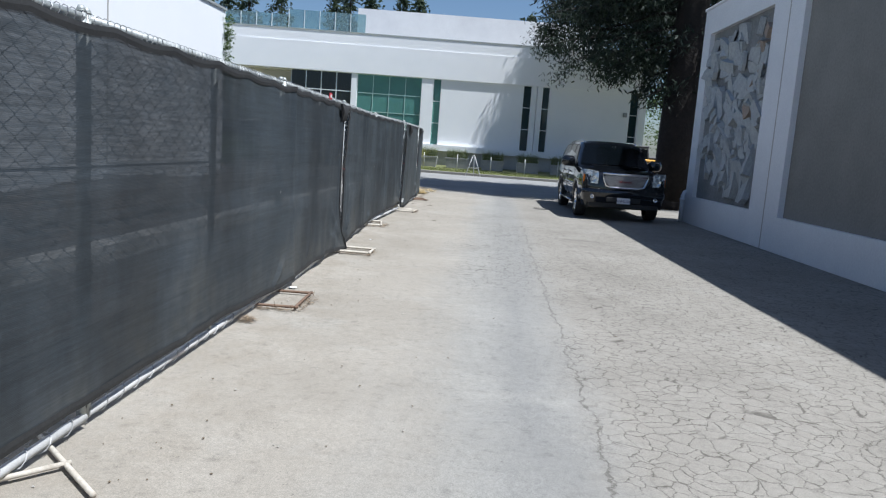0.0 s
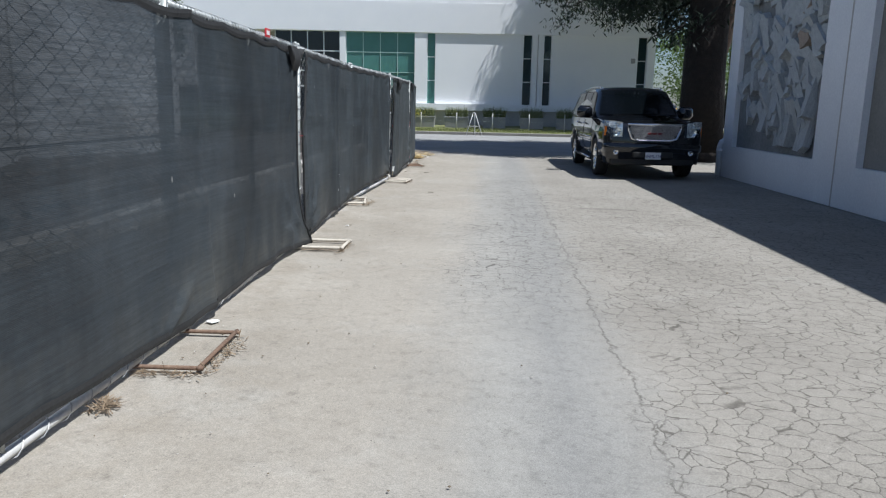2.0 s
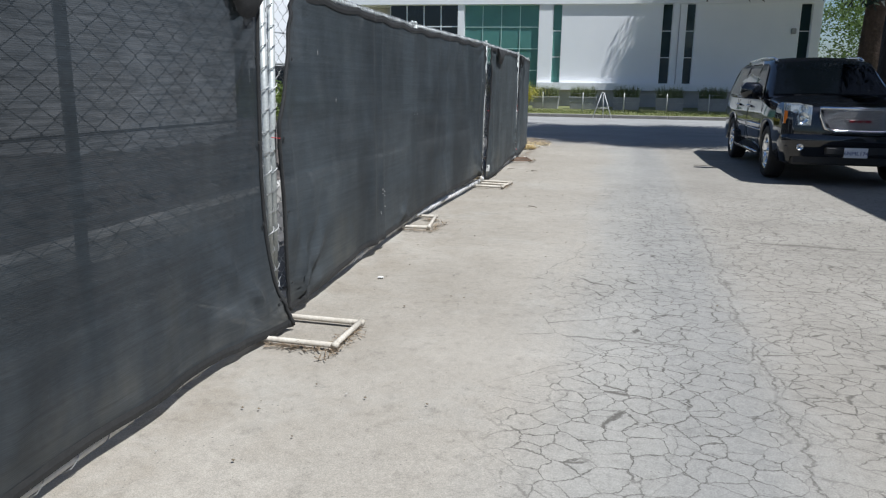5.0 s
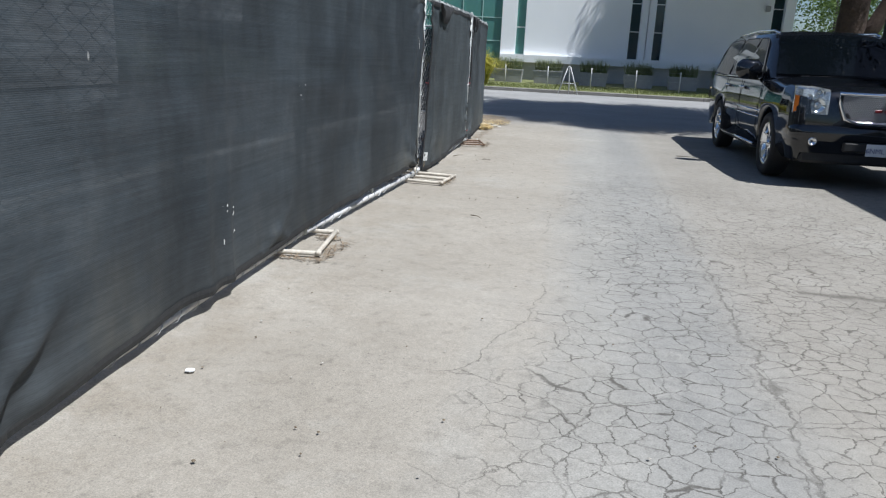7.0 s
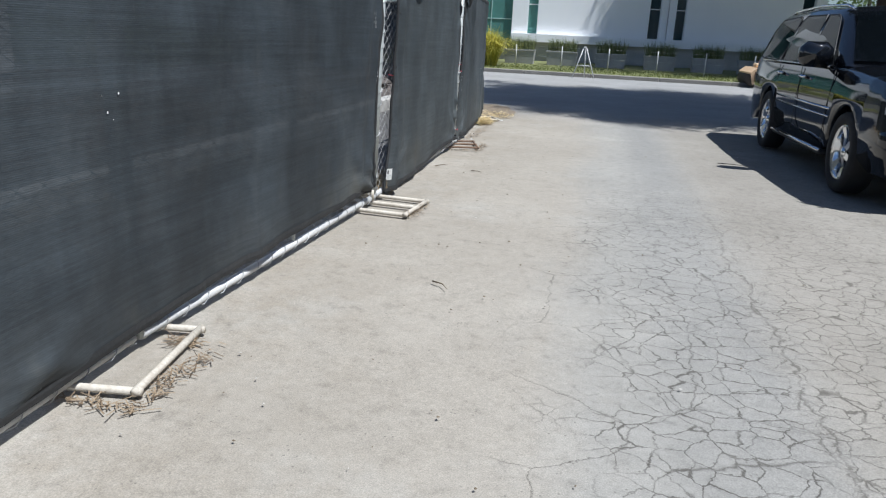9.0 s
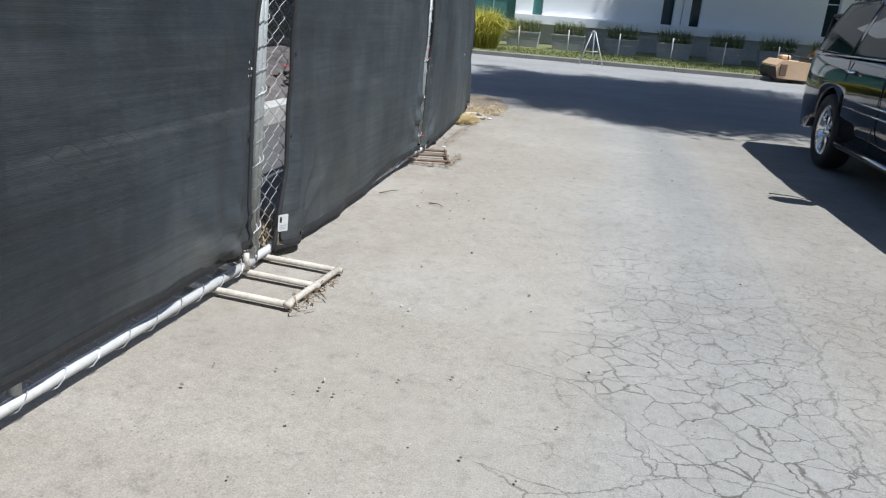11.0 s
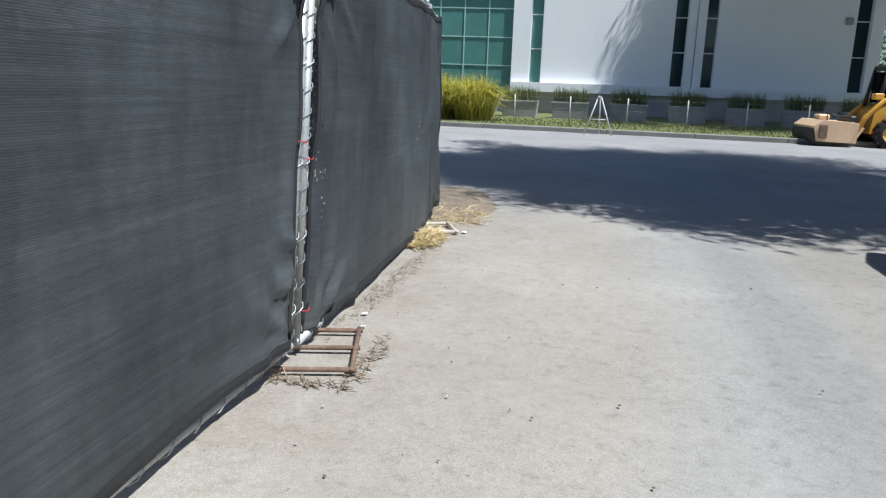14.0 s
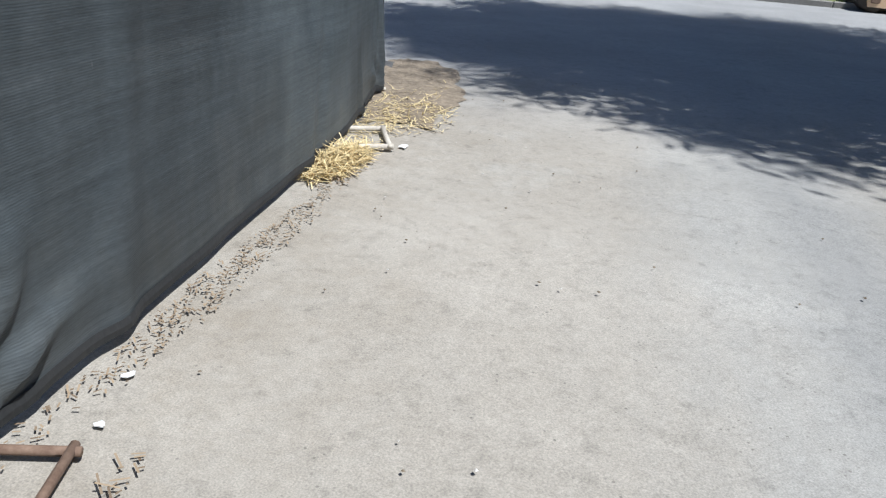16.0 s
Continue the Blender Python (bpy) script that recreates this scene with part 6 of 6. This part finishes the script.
    scrap(-0.9, 12.3, 0.022, 15, "flattened white litter on the lane")
    # care label and small ties on the screens
    tag = thing("care_label", pose(along(17.5) + 0.06, 17.5, 0.19, 0, 6, -35), "white printed cloth label hanging from the screen", "label")
    part("cloth_tag", box((0, -0.026, -0.045), (0.002, 0.03, 0.045)), M_PAPER, tag)
    part("print_block", box((0.002, -0.018, 0.004), (0.003, -0.006, 0.034)), M_DARKPLASTIC, tag)
    for z in (-0.012, -0.022, -0.031):
        part("print_line", box((0.002, -0.016, z - 0.0015), (0.003, 0.02, z + 0.0015)), M_GALV, tag)
    for y, z in ((20.57, 0.95), (20.65, 0.87), (20.58, 0.19), (11.25, 1.02), (17.6, 0.96)):
        x = along(y) + 0.034
        tagged(new("cable_tie", tube("cable_tie", [(x - 0.02, y - 0.02, z + 0.004), (x + 0.006, y, z), (x + 0.005, y + 0.03, z - 0.004), (x, y + 0.055, z + 0.003)], 0.003, M_REDTIE, 4)), "red plastic cable tie holding the screen", "cable tie", "cable ties")
    for y, z, n, dy, dz in ((20.82, 0.83, 11, 0.09, 0.09), (20.86, 0.62, 4, 0.02, 0.05), (23.13, 0.86, 6, 0.05, 0.06), (14.3, 1.0, 5, 0.08, 0.07), (13.2, 0.4, 9, 0.07, 0.1), (17.19, 1.38, 9, 0.03, 0.09), (17.21, 0.96, 5, 0.03, 0.03)):
        pieces = []
        for _ in range(n):
            a, b, r = y + g.uniform(-dy, dy), z + g.uniform(-dz, dz), g.uniform(0.002, 0.006)
            tall = g.choice((1, 1.3, 3.0))
            near = min(CLOTH, key=lambda p: (p[1] - a) ** 2 + (p[2] - b) ** 2)
            ring = [(near[0] + 0.004, near[1] + r * math.cos(k * 1.0472), near[2] + r * tall * math.sin(k * 1.0472)) for k in range(6)]
            pieces.append((ring, [(0, 1, 2, 3, 4, 5)]))
        tagged(new("lime_splash", joined("lime_splash", pieces, M_PAPER)), "white dried splashes on the dark screen", "stain", kind="stuff")
    t = thing("fence_sign", pose(along(10.1) + 0.05, 10.1, FENCE_H + 0.02), "small red and white tag on the top rail", "tag")
    part("tag_plate", box((0, -0.06, -0.03), (0.006, 0.06, 0.035), 0.002), M_REDTIE, t)
    part("tag_patch", box((0.006, -0.03, -0.012), (0.008, 0.04, 0.02)), M_PAPER, t)


build_litter()
